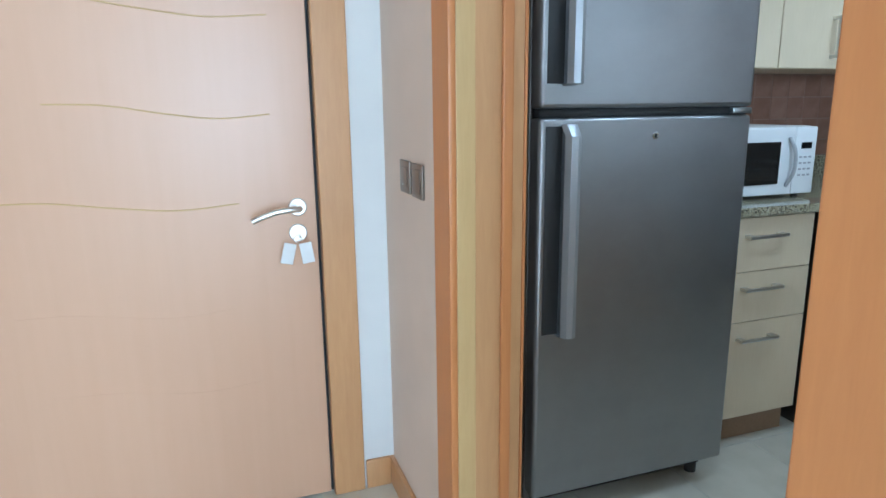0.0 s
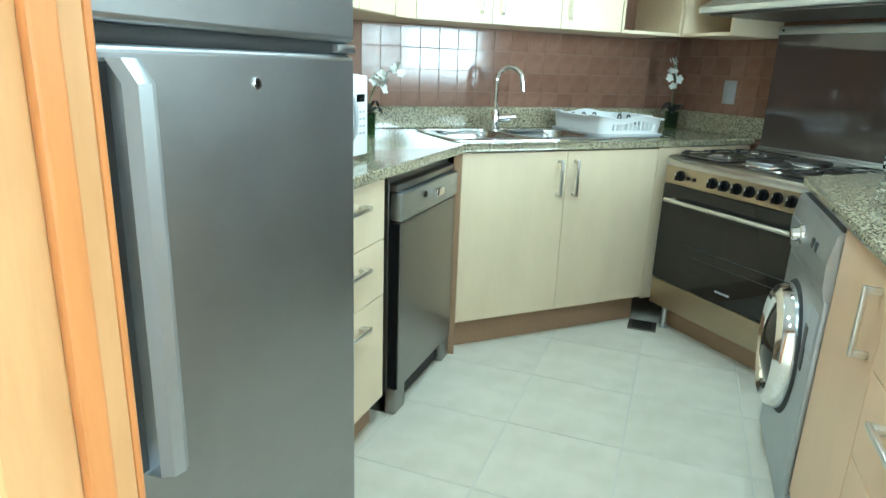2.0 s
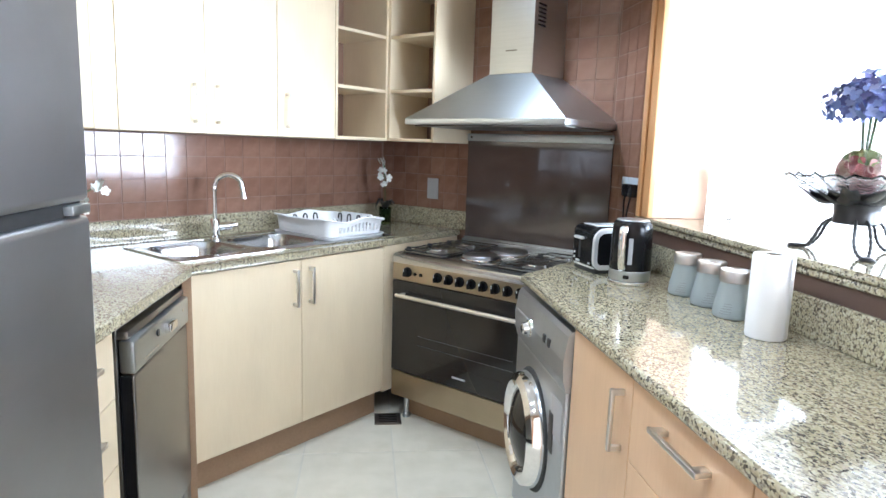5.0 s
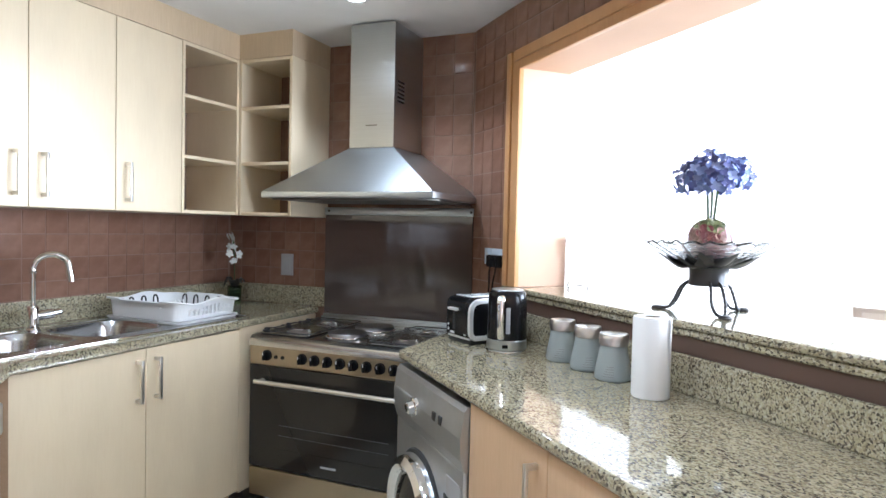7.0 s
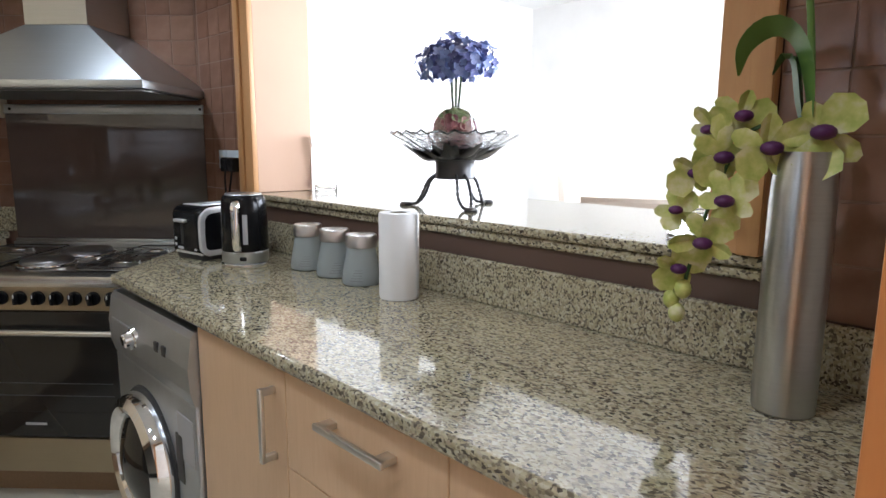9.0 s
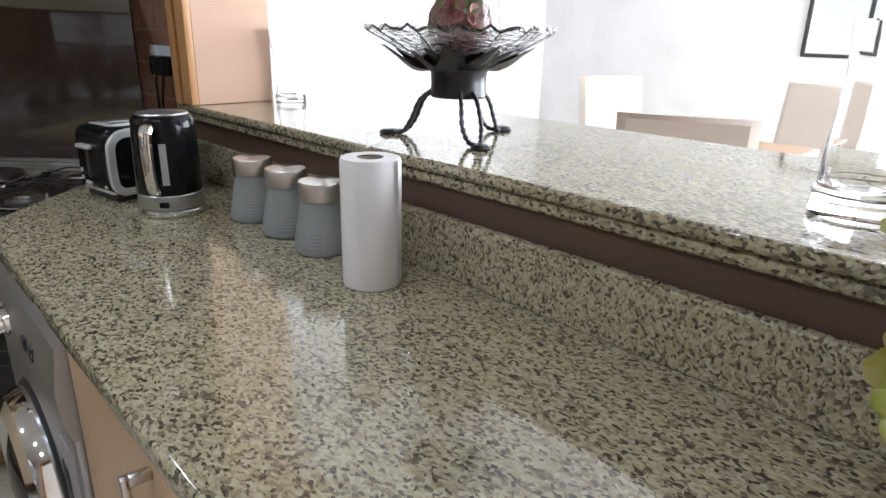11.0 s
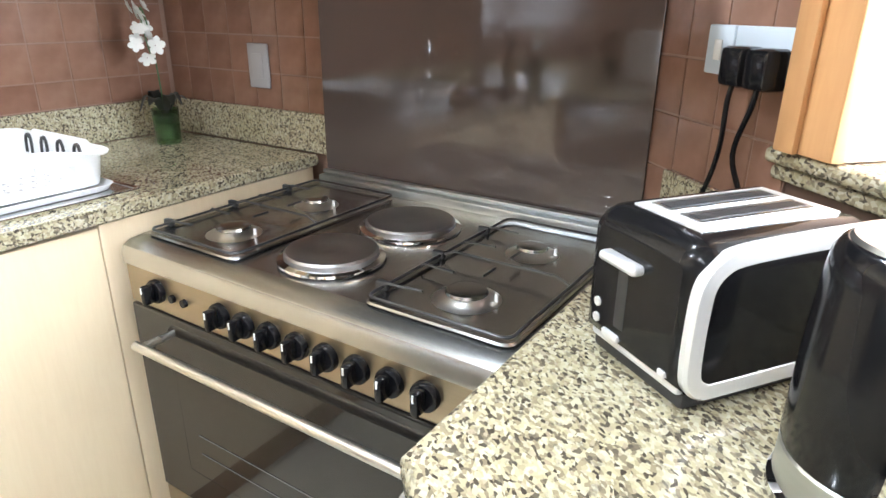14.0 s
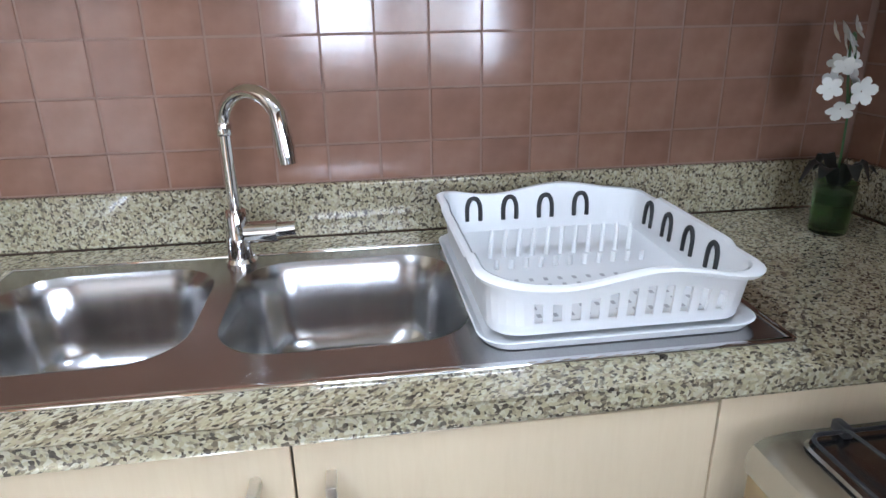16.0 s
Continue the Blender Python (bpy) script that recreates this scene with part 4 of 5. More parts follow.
# ---- entrance door ----
def front_door():
    m = at(LEFTSIDE, 0, -DX)  # local x = world y
    fr = thing("door_frame", m, "beech casing round the entrance door", "door frame", "", "structure")
    part("casing", box(B(), 0.868, 0.968, -0.016, -0.001, 0, 2.2, 0.004), BEECH_PALE, fr)
    part("casing", box(B(), -0.175, -0.075, -0.016, -0.001, 0, 2.2, 0.004), BEECH_PALE, fr)
    part("casing", box(B(), -0.075, 0.868, -0.016, -0.001, 2.105, 2.2, 0.004), BEECH_PALE, fr)
    part("jamb", box(B(), 0.868, 0.939, 0.001, 0.19, 0, 2.139), BEECH_PALE, fr)
    part("jamb", box(B(), -0.139, -0.075, 0.001, 0.19, 0, 2.139), BEECH_PALE, fr)
    part("head", box(B(), -0.074, 0.867, 0.001, 0.19, 2.105, 2.139), BEECH_PALE, fr)
    part("gap_seal", box(B(), 0.8585, 0.8675, 0.022, 0.03, 0, 2.1), RUBBER, fr, "dark gap between leaf and frame")
    ob = thing("door_1", m, "closed beech entrance door with carved wavy lines", "door", "", "structure")
    leaf = part("leaf", box(B(), -0.072, 0.858, 0.006, 0.05, 0.006, 2.1, 0.002), DOORWOOD, ob)
    for z, x0, x1, k in ((1.53, 0.1, 0.752, 1.0), (1.262, 0.18, 0.742, 1.0), (1.012, 0.0, 0.64, 1.0), (0.70, 0.05, 0.60, 0.5), (0.46, 0.1, 0.66, 0.5)):
        w = x1 - x0
        pts = curve([(x0, 0.0062, z), (x0 + 0.25 * w, 0.0062, z - 0.004), (x0 + 0.5 * w, 0.0062, z - 0.026), (x0 + 0.75 * w, 0.0062, z - 0.042), (x1, 0.0062, z - 0.032)], 8)
        part("groove", tube(B(), pts, 0.0022 * k, 6), PALEBEAD if k == 1 else DOORWOOD, leaf, "carved wavy line")
    h = part("door_handle", disc(B(), (0.804, 0.006, 0.961), 0.027, 0.009), NICKEL, ob, "brushed steel lever handle on a round rose")
    part("lever", tube(B(), curve([(0.804, 0.0, 0.961), (0.804, -0.045, 0.961), (0.785, -0.058, 0.962), (0.74, -0.058, 0.958), (0.69, -0.056, 0.943), (0.67, -0.054, 0.934)], 5), 0.009, 12), NICKEL, h)
    lk = part("lock", disc(B(), (0.801, 0.006, 0.884), 0.027, 0.008), NICKEL, ob, "round steel lock rose with a key in it")
    part("key", box(B(), 0.799, 0.804, -0.03, 0.0, 0.872, 0.892, 0.001), CHROME, lk)
    k = thing("key_tags", m @ pose(0.797, -0.026, 0.862), "two white paper key tags hanging from the lock", "key tag")
    part("ring", tube(B(), [(0.011 * math.cos(a), 0, 0.008 + 0.011 * math.sin(a)) for a in [2 * math.pi * i / 16 for i in range(17)]], 0.001, 6), CHROME, k)
    for i, (dx, rot) in enumerate(((-0.022, 14), (0.018, -8))):
        b = B()
        box(b, -0.018, 0.018, -0.0012 - 0.004 * i, 0.0012 - 0.004 * i, -0.066, -0.004, 0.0006)
        bmesh.ops.transform(b, matrix=Matrix.Translation((dx, 0, 0)) @ Matrix.Rotation(radians(rot), 4, "Y"), verts=b.verts)
        part("tag", b, PAPER, k)
    return ob


front_door()


# ---- switches and sockets ----
def switch_plate(m, w, h, label, mat, rocker):
    ob = thing("light_switch", m, label, "switch", "switch plates")
    part("plate", box(B(), -w / 2, w / 2, -0.008, 0, -h / 2, h / 2, 0.003), mat, ob)
    part("rocker", box(B(), -w * rocker, w * rocker, -0.011, -0.0085, -h * rocker, h * rocker, 0.002), mat, ob)
    return ob


_sw = switch_plate(pose(-0.876, WALL_Y0, 1.062), 0.09, 0.088, "dark grey metal switch plate with a small blue lamp", GREYPLATE, 0.3)
part("indicator", box(B(), -0.006, 0.0, -0.0125, -0.0112, -0.022, -0.018), BLUEPL, _sw, "small blue indicator lamp")
switch_plate(pose(-0.766, WALL_Y0, 1.06), 0.09, 0.088, "dark grey metal light switch plate on the wall", GREYPLATE, 0.36)
switch_plate(at(COOKSIDE, -3.133, 3.3255, 1.115), 0.078, 0.118, "plain pale grey wall switch on terracotta tiles", GREYPL, 0.28)


def socket():
    ob = thing("wall_socket", at(BARSIDE, -3.515, 0.884, 1.213), "blue-grey double wall socket with a switch on tiles", "socket")
    part("plate", box(B(), -0.04, 0.1, -0.009, 0, -0.036, 0.036, 0.003), BLUEPL, ob)
    part("switch_plate", box(B(), -0.108, -0.044, -0.009, 0, -0.036, 0.036, 0.003), BLUEPL, ob)
    part("rocker", box(B(), -0.085, -0.067, -0.012, -0.0095, -0.015, 0.015, 0.002), WHITEPL, ob)
    for i, x in enumerate((0.012, 0.065)):
        p = thing("power_plug", at(BARSIDE, -3.515 + x, 0.875, 1.196), "black mains plug pushed into the wall socket", "plug", "plugs")
        part("housing", box(B(), -0.024, 0.024, -0.042, 0, -0.027, 0.027, 0.008), BLACK, p)
        pts = [(0, -0.03, -0.024), (0, -0.034, -0.05), (-0.004 - 0.02 * i, -0.032, -0.12), (-0.03 + 0.04 * i, -0.03, -0.19), (-0.05 + 0.05 * i, -0.05, -0.26), (-0.03 + 0.07 * i, -0.09, -0.291)]
        part("cable", tube(B(), curve(pts, 6), 0.0038, 8), BLACK, p, "thin black power cable")


socket()


# ---- lamps in the ceiling ----
GLOW = Mat("lamp_glow", (1, 1, 1), 0.4)
GLOW.b.inputs["Emission Color"].default_value = (1, 0.97, 0.92, 1)
GLOW.b.inputs["Emission Strength"].default_value = 12.0
for _x, _y in DOWNLIGHTS:
    _d = thing("ceiling_light", pose(_x, _y, CEIL_K), "small round recessed ceiling light, switched on", "ceiling light", "ceiling lights")
    part("trim_ring", lathe(B(), [(0.050, -0.006), (0.055, -0.003), (0.055, -0.0005), (0.036, -0.0005), (0.036, -0.006)], (0, 0, 0), 28, False, False), WHITEPL, _d)
    part("lens", lathe(B(), [(0.035, -0.002), (0.035, -0.0006)], (0, 0, 0), 24), GLOW.m, _d)


# ---- microwave ----
def microwave():
    ob = thing("microwave", at(LEFTSIDE, 2.245, 1.015, 0.9), "white microwave oven on the granite worktop", "microwave")
    w, d, h = 0.452, 0.35, 0.262
    part("body", box(B(), 0, w, 0.02, d, 0.012, h, 0.008), WHITEPL, ob)
    f = part("door", box(B(), 0.002, 0.345, -0.004, 0.019, 0.014, h - 0.002, 0.006), WHITEPL, ob)
    part("window", box(B(), 0.035, 0.275, -0.006, -0.003, 0.055, 0.208, 0.004), OVENGLASS, f, "dark see-through window")
    part("handle", tube(B(), curve([(0.315, -0.004, 0.045), (0.322, -0.026, 0.09), (0.325, -0.03, 0.135), (0.322, -0.026, 0.18), (0.315, -0.004, 0.222)], 5), 0.007, 10), GREYPL, f, "curved upright handle")
    p = part("control_panel", box(B(), 0.347, w - 0.002, -0.004, 0.019, 0.014, h - 0.002, 0.006), WHITEPL, ob)
    part("display", box(B(), 0.375, 0.425, -0.0058, -0.003, 0.18, 0.203, 0.001), BLACK, p, "small black display")
    for i in range(4):
        for j in range(3):
            part("button", box(B(), 0.370 + 0.022 * j, 0.384 + 0.022 * j, -0.0055, -0.003, 0.146 - 0.022 * i, 0.153 - 0.022 * i, 0.001), GREYPL, p)
    for x in (0.03, w - 0.03):
        for y in (0.05, d - 0.04):
            part("foot", disc(B(), (x, y, 0), 0.012, 0.013, "z"), RUBBER, ob)


microwave()


# ---- flowers ----
def petal(b, at_, normal, size, width=0.62, cup=0.25, spin=0.0):
    """One curved petal of a flower at at_, facing normal."""
    n = Vector(normal).normalized()
    u = n.orthogonal().normalized()
    v = n.cross(u)
    rot = Matrix.Rotation(spin, 3, n)
    u, v = rot @ u, rot @ v
    P = Vector(at_)
    rows = []
    for t, wd in ((0.05, 0.25), (0.4, 0.85), (0.75, 0.9), (1.0, 0.3)):
        row = []
        for s in (-1, 0, 1):
            row.append(b.verts.new(P + u * (size * t) + v * (s * size * width * 0.5 * wd) + n * (size * cup * (t * t * 0.6 + (0.35 if s else 0) * wd))))
        rows.append(row)
    for r0, r1 in zip(rows, rows[1:]):
        for i in range(2):
            b.faces.new((r0[i], r0[i + 1], r1[i + 1], r1[i]))


def bloom(b, at_, normal, size, petals=5, width=0.7, cup=0.25, twist=0.0):
    for k in range(petals):
        petal(b, at_, normal, size, width, cup, twist + 2 * math.pi * k / petals)


def leaf(b, pts, width, fold=0.25):
    """A long leaf along points, folded at the midrib."""
    P = curve(pts, 4)
    n = len(P)
    rows = []
    for i, p in enumerate(P):
        d = (P[min(i + 1, n - 1)] - P[max(i - 1, 0)]).normalized()
        side = d.cross(Vector((0, 0, 1)))
        side = side.normalized() if side.length > 1e-3 else Vector((1, 0, 0))
        up = side.cross(d)
        w = width * math.sin(math.pi * min(0.98, (i + 0.6) / n)) * 0.5 + 0.0008
        rows.append([b.verts.new(p - side * w + up * w * fold), b.verts.new(p), b.verts.new(p + side * w + up * w * fold)])
    for r0, r1 in zip(rows, rows[1:]):
        for k in range(2):
            b.faces.new((r0[k], r0[k + 1], r1[k + 1], r1[k]))


def small_orchid(m, label, pot_mat, pot_r, pot_h, stem, blooms, leaf_mat, leaves, seed):
    rnd = random.Random(seed)
    ob = thing("potted_orchid", m, label, "plant", "potted orchids")
    part("pot", lathe(B(), [(pot_r * 0.85, 0), (pot_r * 0.9, 0.004), (pot_r, pot_h), (pot_r * 0.92, pot_h), (pot_r * 0.8, 0.012)], (0, 0, 0), 24, True, True), pot_mat, ob)
    part("soil", lathe(B(), [(pot_r * 0.84, pot_h * 0.6), (pot_r * 0.86, pot_h * 0.8), (pot_r * 0.4, pot_h * 0.86)], (0, 0, 0), 16), LEAF, ob, "green moss filling the pot")
    line = curve(stem, 6)
    part("stem", tube(B(), line, 0.0022, 6), LEAF, ob)
    for k in range(leaves):
        a = 2 * math.pi * k / leaves + rnd.uniform(-0.3, 0.3)
        r = rnd.uniform(0.05, 0.085)
        b = B()
        leaf(b, [(0.01 * math.cos(a), 0.01 * math.sin(a), pot_h * 0.85), (r * 0.6 * math.cos(a), r * 0.6 * math.sin(a), pot_h + rnd.uniform(0.02, 0.045)), (r * math.cos(a), r * math.sin(a), pot_h + rnd.uniform(-0.01, 0.03))], 0.028)
        part("leaf", b, leaf_mat, ob)
    for k in range(blooms):
        t = 0.55 + 0.45 * k / (blooms - 1)
        p = line[min(len(line) - 1, int(t * (len(line) - 1)))] + Vector((rnd.uniform(-0.034, 0.034), rnd.uniform(-0.022, 0.022), rnd.uniform(-0.016, 0.014)))
        b = B()
        bloom(b, p, (rnd.uniform(-0.9, 0.9), rnd.uniform(-1, -0.3), rnd.uniform(-0.4, 0.7)), rnd.uniform(0.017, 0.028), 5, 0.85, rnd.uniform(0.0, 0.5), rnd.uniform(0, 2))
        bl = part("flower", b, PETAL_W, ob, "small white orchid flower")
    return ob


small_orchid(at(SINKSIDE, 3.168, 3.362, 0.9), "white orchid in a small green glass pot", GREENGLASS, 0.037, 0.098,
             [(0, 0, 0.05), (-0.006, -0.003, 0.18), (-0.018, -0.008, 0.30), (-0.035, -0.015, 0.36), (-0.048, -0.025, 0.345), (-0.048, -0.034, 0.29), (-0.042, -0.038, 0.245)], 13, DARKLEAF, 7, 3)
small_orchid(pose(-1.285, 3.22, 0.9, 0, 0, 30), "white orchid with dark leaves in a smoky glass", GREENGLASS, 0.036, 0.1,
             [(0, 0, 0.05), (0.01, -0.0, 0.14), (0.03, -0.005, 0.20), (0.07, -0.01, 0.25), (0.12, -0.012, 0.285)], 12, DARKLEAF, 9, 8)


def orchid_vase():
    ob = thing("vase", pose(0.739, 1.462, 0.9), "tall brushed-steel bottle vase on the worktop", "vase")
    part("body", lathe(B(), [(0.039, 0), (0.042, 0.003), (0.0425, 0.02), (0.0425, 0.2), (0.042, 0.30), (0.040, 0.335), (0.036, 0.357), (0.034, 0.371), (0.031, 0.371), (0.03, 0.345)], (0, 0, 0), 40, True, False), STEEL_V, ob)
    rnd = random.Random(5)
    fl = thing("orchid_spray", pose(0.739, 1.462, 1.245), "artificial lime-green orchid spray with purple throats in a vase", "flowers")
    _p = Mat("lime_petal", (0.5, 0.55, 0.18), 0.5)
    _p.color(_p.ramp(_p.noise(_p.coords(), 38, 3), [(0.34, (0.40, 0.47, 0.10)), (0.5, (0.55, 0.58, 0.18)), (0.68, (0.70, 0.68, 0.42))]))
    _p.bump(_p.noise(_p.coords((3, 3, 1)), 120, 2), 0.15, 0.002)
    mG = _p.m
    mP = plastic("purple_throat", (0.085, 0.012, 0.085), 0.5)
    mL = plastic("bright_leaf", (0.14, 0.27, 0.06), 0.4)
    stem = curve([(0, 0, -0.1), (0.0, 0.0, 0.05), (0.003, 0.008, 0.16), (0.0, 0.02, 0.26), (-0.006, 0.03, 0.31)], 6)
    part("stem", tube(B(), stem, 0.0048, 8), mL, fl)
    arch = curve([(0.0, 0.005, 0.02), (-0.005, 0.03, 0.06), (-0.015, 0.075, 0.05), (-0.025, 0.11, -0.03), (-0.03, 0.135, -0.13), (-0.03, 0.15, -0.2)], 6)
    part("stem", tube(B(), arch, 0.003, 8), LEAF, fl)
    spots = [(-0.005, -0.018, 0.05, 0.058), (-0.03, 0.04, 0.03, 0.054), (-0.015, 0.085, 0.075, 0.046), (-0.02, 0.125, 0.06, 0.04), (-0.035, 0.10, 0.02, 0.05), (-0.04, 0.085, -0.045, 0.05),
             (-0.03, 0.14, -0.005, 0.042), (-0.045, 0.115, -0.105, 0.05), (-0.03, 0.165, -0.065, 0.038), (-0.04, 0.155, -0.15, 0.044)]
    for x, y, z, r in spots:
        nrm = Vector((-1, -0.45 + rnd.uniform(-0.6, 0.5), rnd.uniform(-0.5, 0.35))).normalized()
        b = B()
        spin = rnd.uniform(-0.5, 0.5)
        for k in range(5):
            wide = k in (1, 4)
            petal(b, Vector((x, y, z)) - nrm * (0.0 if wide else 0.003), nrm, r * (1.0 if wide else 0.88) * rnd.uniform(0.88, 1.1), 1.05 if wide else 0.66, rnd.uniform(0.05, 0.5) * (1 if rnd.random() < 0.8 else -0.6), spin + 2 * math.pi * k / 5 + rnd.uniform(-0.12, 0.12))
        f = part("flower", b, mG, fl, "lime-green orchid flower")
        b = B()
        q = Vector((x, y, z)) + nrm * 0.012
        bmesh.ops.create_icosphere(b, subdivisions=2, radius=r * 0.25, matrix=Matrix.Translation(q) @ Matrix.Diagonal((1.2, 1.15, 0.75, 1)))
        part("throat", b, mP, f, "dark purple throat")
    for x, y, z in ((-0.035, 0.145, -0.185), (-0.03, 0.165, -0.205), (-0.03, 0.155, -0.225)):
        b = B()
        bmesh.ops.create_icosphere(b, subdivisions=2, radius=0.013, matrix=Matrix.Translation((x, y, z)) @ Matrix.Diagonal((1, 1, 1.25, 1)))
        part("bud", b, mG, fl)
    for pts, w, m_ in (([(0, 0.0, 0.06), (-0.008, 0.02, 0.15), (-0.014, 0.045, 0.18), (-0.02, 0.075, 0.165), (-0.022, 0.09, 0.13)], 0.085, mL), ([(0, 0, 0.02), (-0.004, 0.02, 0.09), (-0.006, 0.032, 0.15), (-0.008, 0.05, 0.13)], 0.036, LEAF)):
        b = B()
        leaf(b, pts, w, 0.5)
        part("leaf", b, m_, fl)
    # top flower: pale narrow petals and a dark beak
    for dx, dy, dz, w, m_ in ((-0.03, 0.10, -0.012, 0.016, PETAL_W), (-0.01, 0.09, 0.035, 0.01, PETAL_W), (-0.03, -0.05, -0.06, 0.022, mG), (-0.02, 0.05, 0.075, 0.02, mP), (-0.015, 0.03, 0.085, 0.014, mP), (0.0, -0.05, 0.03, 0.014, mP)):
        b = B()
        leaf(b, [(-0.006, 0.03, 0.30), (-0.006 + dx * 0.5, 0.03 + dy * 0.5, 0.30 + dz * 0.62), (-0.006 + dx, 0.03 + dy, 0.30 + dz)], w, 0.4)
        part("petal", b, m_, fl, "narrow pointed petal")


orchid_vase()


# ---- things on the long worktop ----
def jar(m, label):
    ob = thing("storage_jar", m, label, "jar", "storage jars")
    part("glass", lathe(B(), [(0.046, 0), (0.052, 0.003), (0.0535, 0.011), (0.050, 0.038), (0.043, 0.073), (0.0385, 0.101)], (0, 0, 0), 32), FROST, ob, "frosted glass body")
    ld = part("lid", lathe(B(), [(0.041, 0.1015), (0.0425, 0.103), (0.0425, 0.133), (0.040, 0.137), (0.002, 0.138)], (0, 0, 0), 48), SPUN, ob, "spun steel lid")
    for k in range(5):
        a0 = -2.45 + 0.12
        r = 0.0525 - 0.004 * k / 4
        pts = [((r + 0.0006) * math.cos(a0 + da), (r + 0.0006) * math.sin(a0 + da), 0.016 + 0.007 * k) for da in (-0.35 + 0.06 * k, -0.12, 0.1, 0.3)]
        part("print_line", tube(B(), pts, 0.0008, 4), GREYPL, ob)
    return ob


jar(pose(0.79, 2.835, 0.9), "frosted glass storage jar with a steel lid, beside the kettle")
jar(pose(0.792, 2.694, 0.9, 0, 0, 12), "frosted glass storage jar with a steel lid, middle one")
jar(pose(0.785, 2.555, 0.9, 0, 0, -8), "frosted glass storage jar with a steel lid, beside the paper roll")

_r = thing("paper_roll", pose(0.759, 2.362, 0.9), "upright white kitchen paper roll on the worktop", "paper roll")
_b = B()
lathe(_b, [(0.020, 0.001), (0.048, 0.001), (0.0495, 0.006), (0.0495, 0.207), (0.047, 0.213), (0.021, 0.213)], (0, 0, 0), 48, False, False)
for _v in _b.verts:
    _k = 1 + 0.012 * math.sin(9 * math.atan2(_v.co.y, _v.co.x)) * (_v.co.length > 0.045)
    _v.co.x *= _k
    _v.co.y *= _k
part("paper", _b, PAPER, _r)
part("core", lathe(B(), [(0.0195, 0.002), (0.0205, 0.002), (0.0205, 0.211), (0.0195, 0.211), (0.0195, 0.002)], (0, 0, 0), 24, False, False), CARD, _r, "grey cardboard core")
_b = B()
loft(_b, [[(0.0498 * math.cos(a) + o * math.cos(a), 0.0498 * math.sin(a) + o * math.sin(a), z) for z in (0.004, 0.07, 0.14, 0.212)] for a, o in ((-0.9, 0.0003), (-1.1, 0.0012), (-1.25, 0.003), (-1.33, 0.006))], False, False, False)
part("loose_sheet", _b, PAPER, _r)


def kettle():
    ob = thing("kettle", pose(0.672, 3.010, 0.9, 0, 0, 0), "glossy black electric kettle with chrome base and handle", "kettle")
    part("power_base", lathe(B(), [(0.070, 0), (0.074, 0.004), (0.074, 0.012), (0.067, 0.016)], (0, 0, 0), 36), CHROME, ob)
    part("band", lathe(B(), [(0.0695, 0.017), (0.071, 0.02), (0.0705, 0.048), (0.069, 0.05)], (0, 0, 0), 36), STEEL, ob, "brushed steel lower band")
    part("body", lathe(B(), [(0.0695, 0.0505), (0.071, 0.055), (0.070, 0.13), (0.067, 0.195), (0.065, 0.21), (0.060, 0.219), (0.057, 0.221)], (0, 0, 0), 40), BLACK, ob)
    part("lid", lathe(B(), [(0.056, 0.2215), (0.054, 0.225), (0.01, 0.228)], (0, 0, 0), 36), STEEL, ob, "flat steel lid")
    a = radians(228)
    c, s_ = math.cos(a), math.sin(a)
    prof = [(0.060, 0.197, 0.014), (0.080, 0.203, 0.014), (0.094, 0.196, 0.0135), (0.099, 0.178, 0.013), (0.100, 0.145, 0.0125), (0.098, 0.105, 0.012), (0.093, 0.075, 0.0125), (0.083, 0.061, 0.013), (0.070, 0.060, 0.013)]
    mid = curve([(r, z, hw) for r, z, hw in prof], 4)
    b = B()
    rings = []
    for i, p in enumerate(mid):
        t = (mid[min(i + 1, len(mid) - 1)] - mid[max(i - 1, 0)])
        t = Vector((t.x, t.y, 0)).normalized()
        nr, nz = t.y, -t.x
        ring = []
        for u, v in ((-1, -0.5), (-0.8, 0.6), (-0.3, 1), (0.3, 1), (0.8, 0.6), (1, -0.5), (0.6, -1), (-0.6, -1)):
            rr, zz = p.x - nr * v * 0.006, p.y - nz * v * 0.006
            ring.append((rr * c - u * p.z * s_, rr * s_ + u * p.z * c, zz))
        rings.append(ring)
    loft(b, rings)
    part("handle", b, CHROME, ob, "flat polished chrome strap handle")
    b = B()
    a2 = radians(245)
    loft(b, [[(0.0722 * math.cos(a2 + d), 0.0722 * math.sin(a2 + d), z) for d in (-0.1, -0.03, 0.04, 0.1)] for z in (0.075, 0.1, 0.15, 0.165)], False, False, False)
    part("water_gauge", b, GREYPL, ob, "grey water level window")
    b = B()
    box(b, -0.010, 0.010, -0.004, 0.004, 0.025, 0.037, 0.002)
    bmesh.ops.transform(b, matrix=Matrix.Rotation(radians(238), 4, "Z") @ Matrix.Translation((0.0735, 0, 0)) @ Matrix.Rotation(radians(90), 4, "Z"), verts=b.verts)
    part("switch", b, BLACK, ob)
    b = B()
    prism(b, [(0.05, -0.018), (0.082, 0.0), (0.05, 0.018)], 0.185, 0.217)
    bmesh.ops.transform(b, matrix=Matrix.Rotation(radians(48), 4, "Z"), verts=b.verts)
    part("spout", b, BLACK, ob)


kettle()


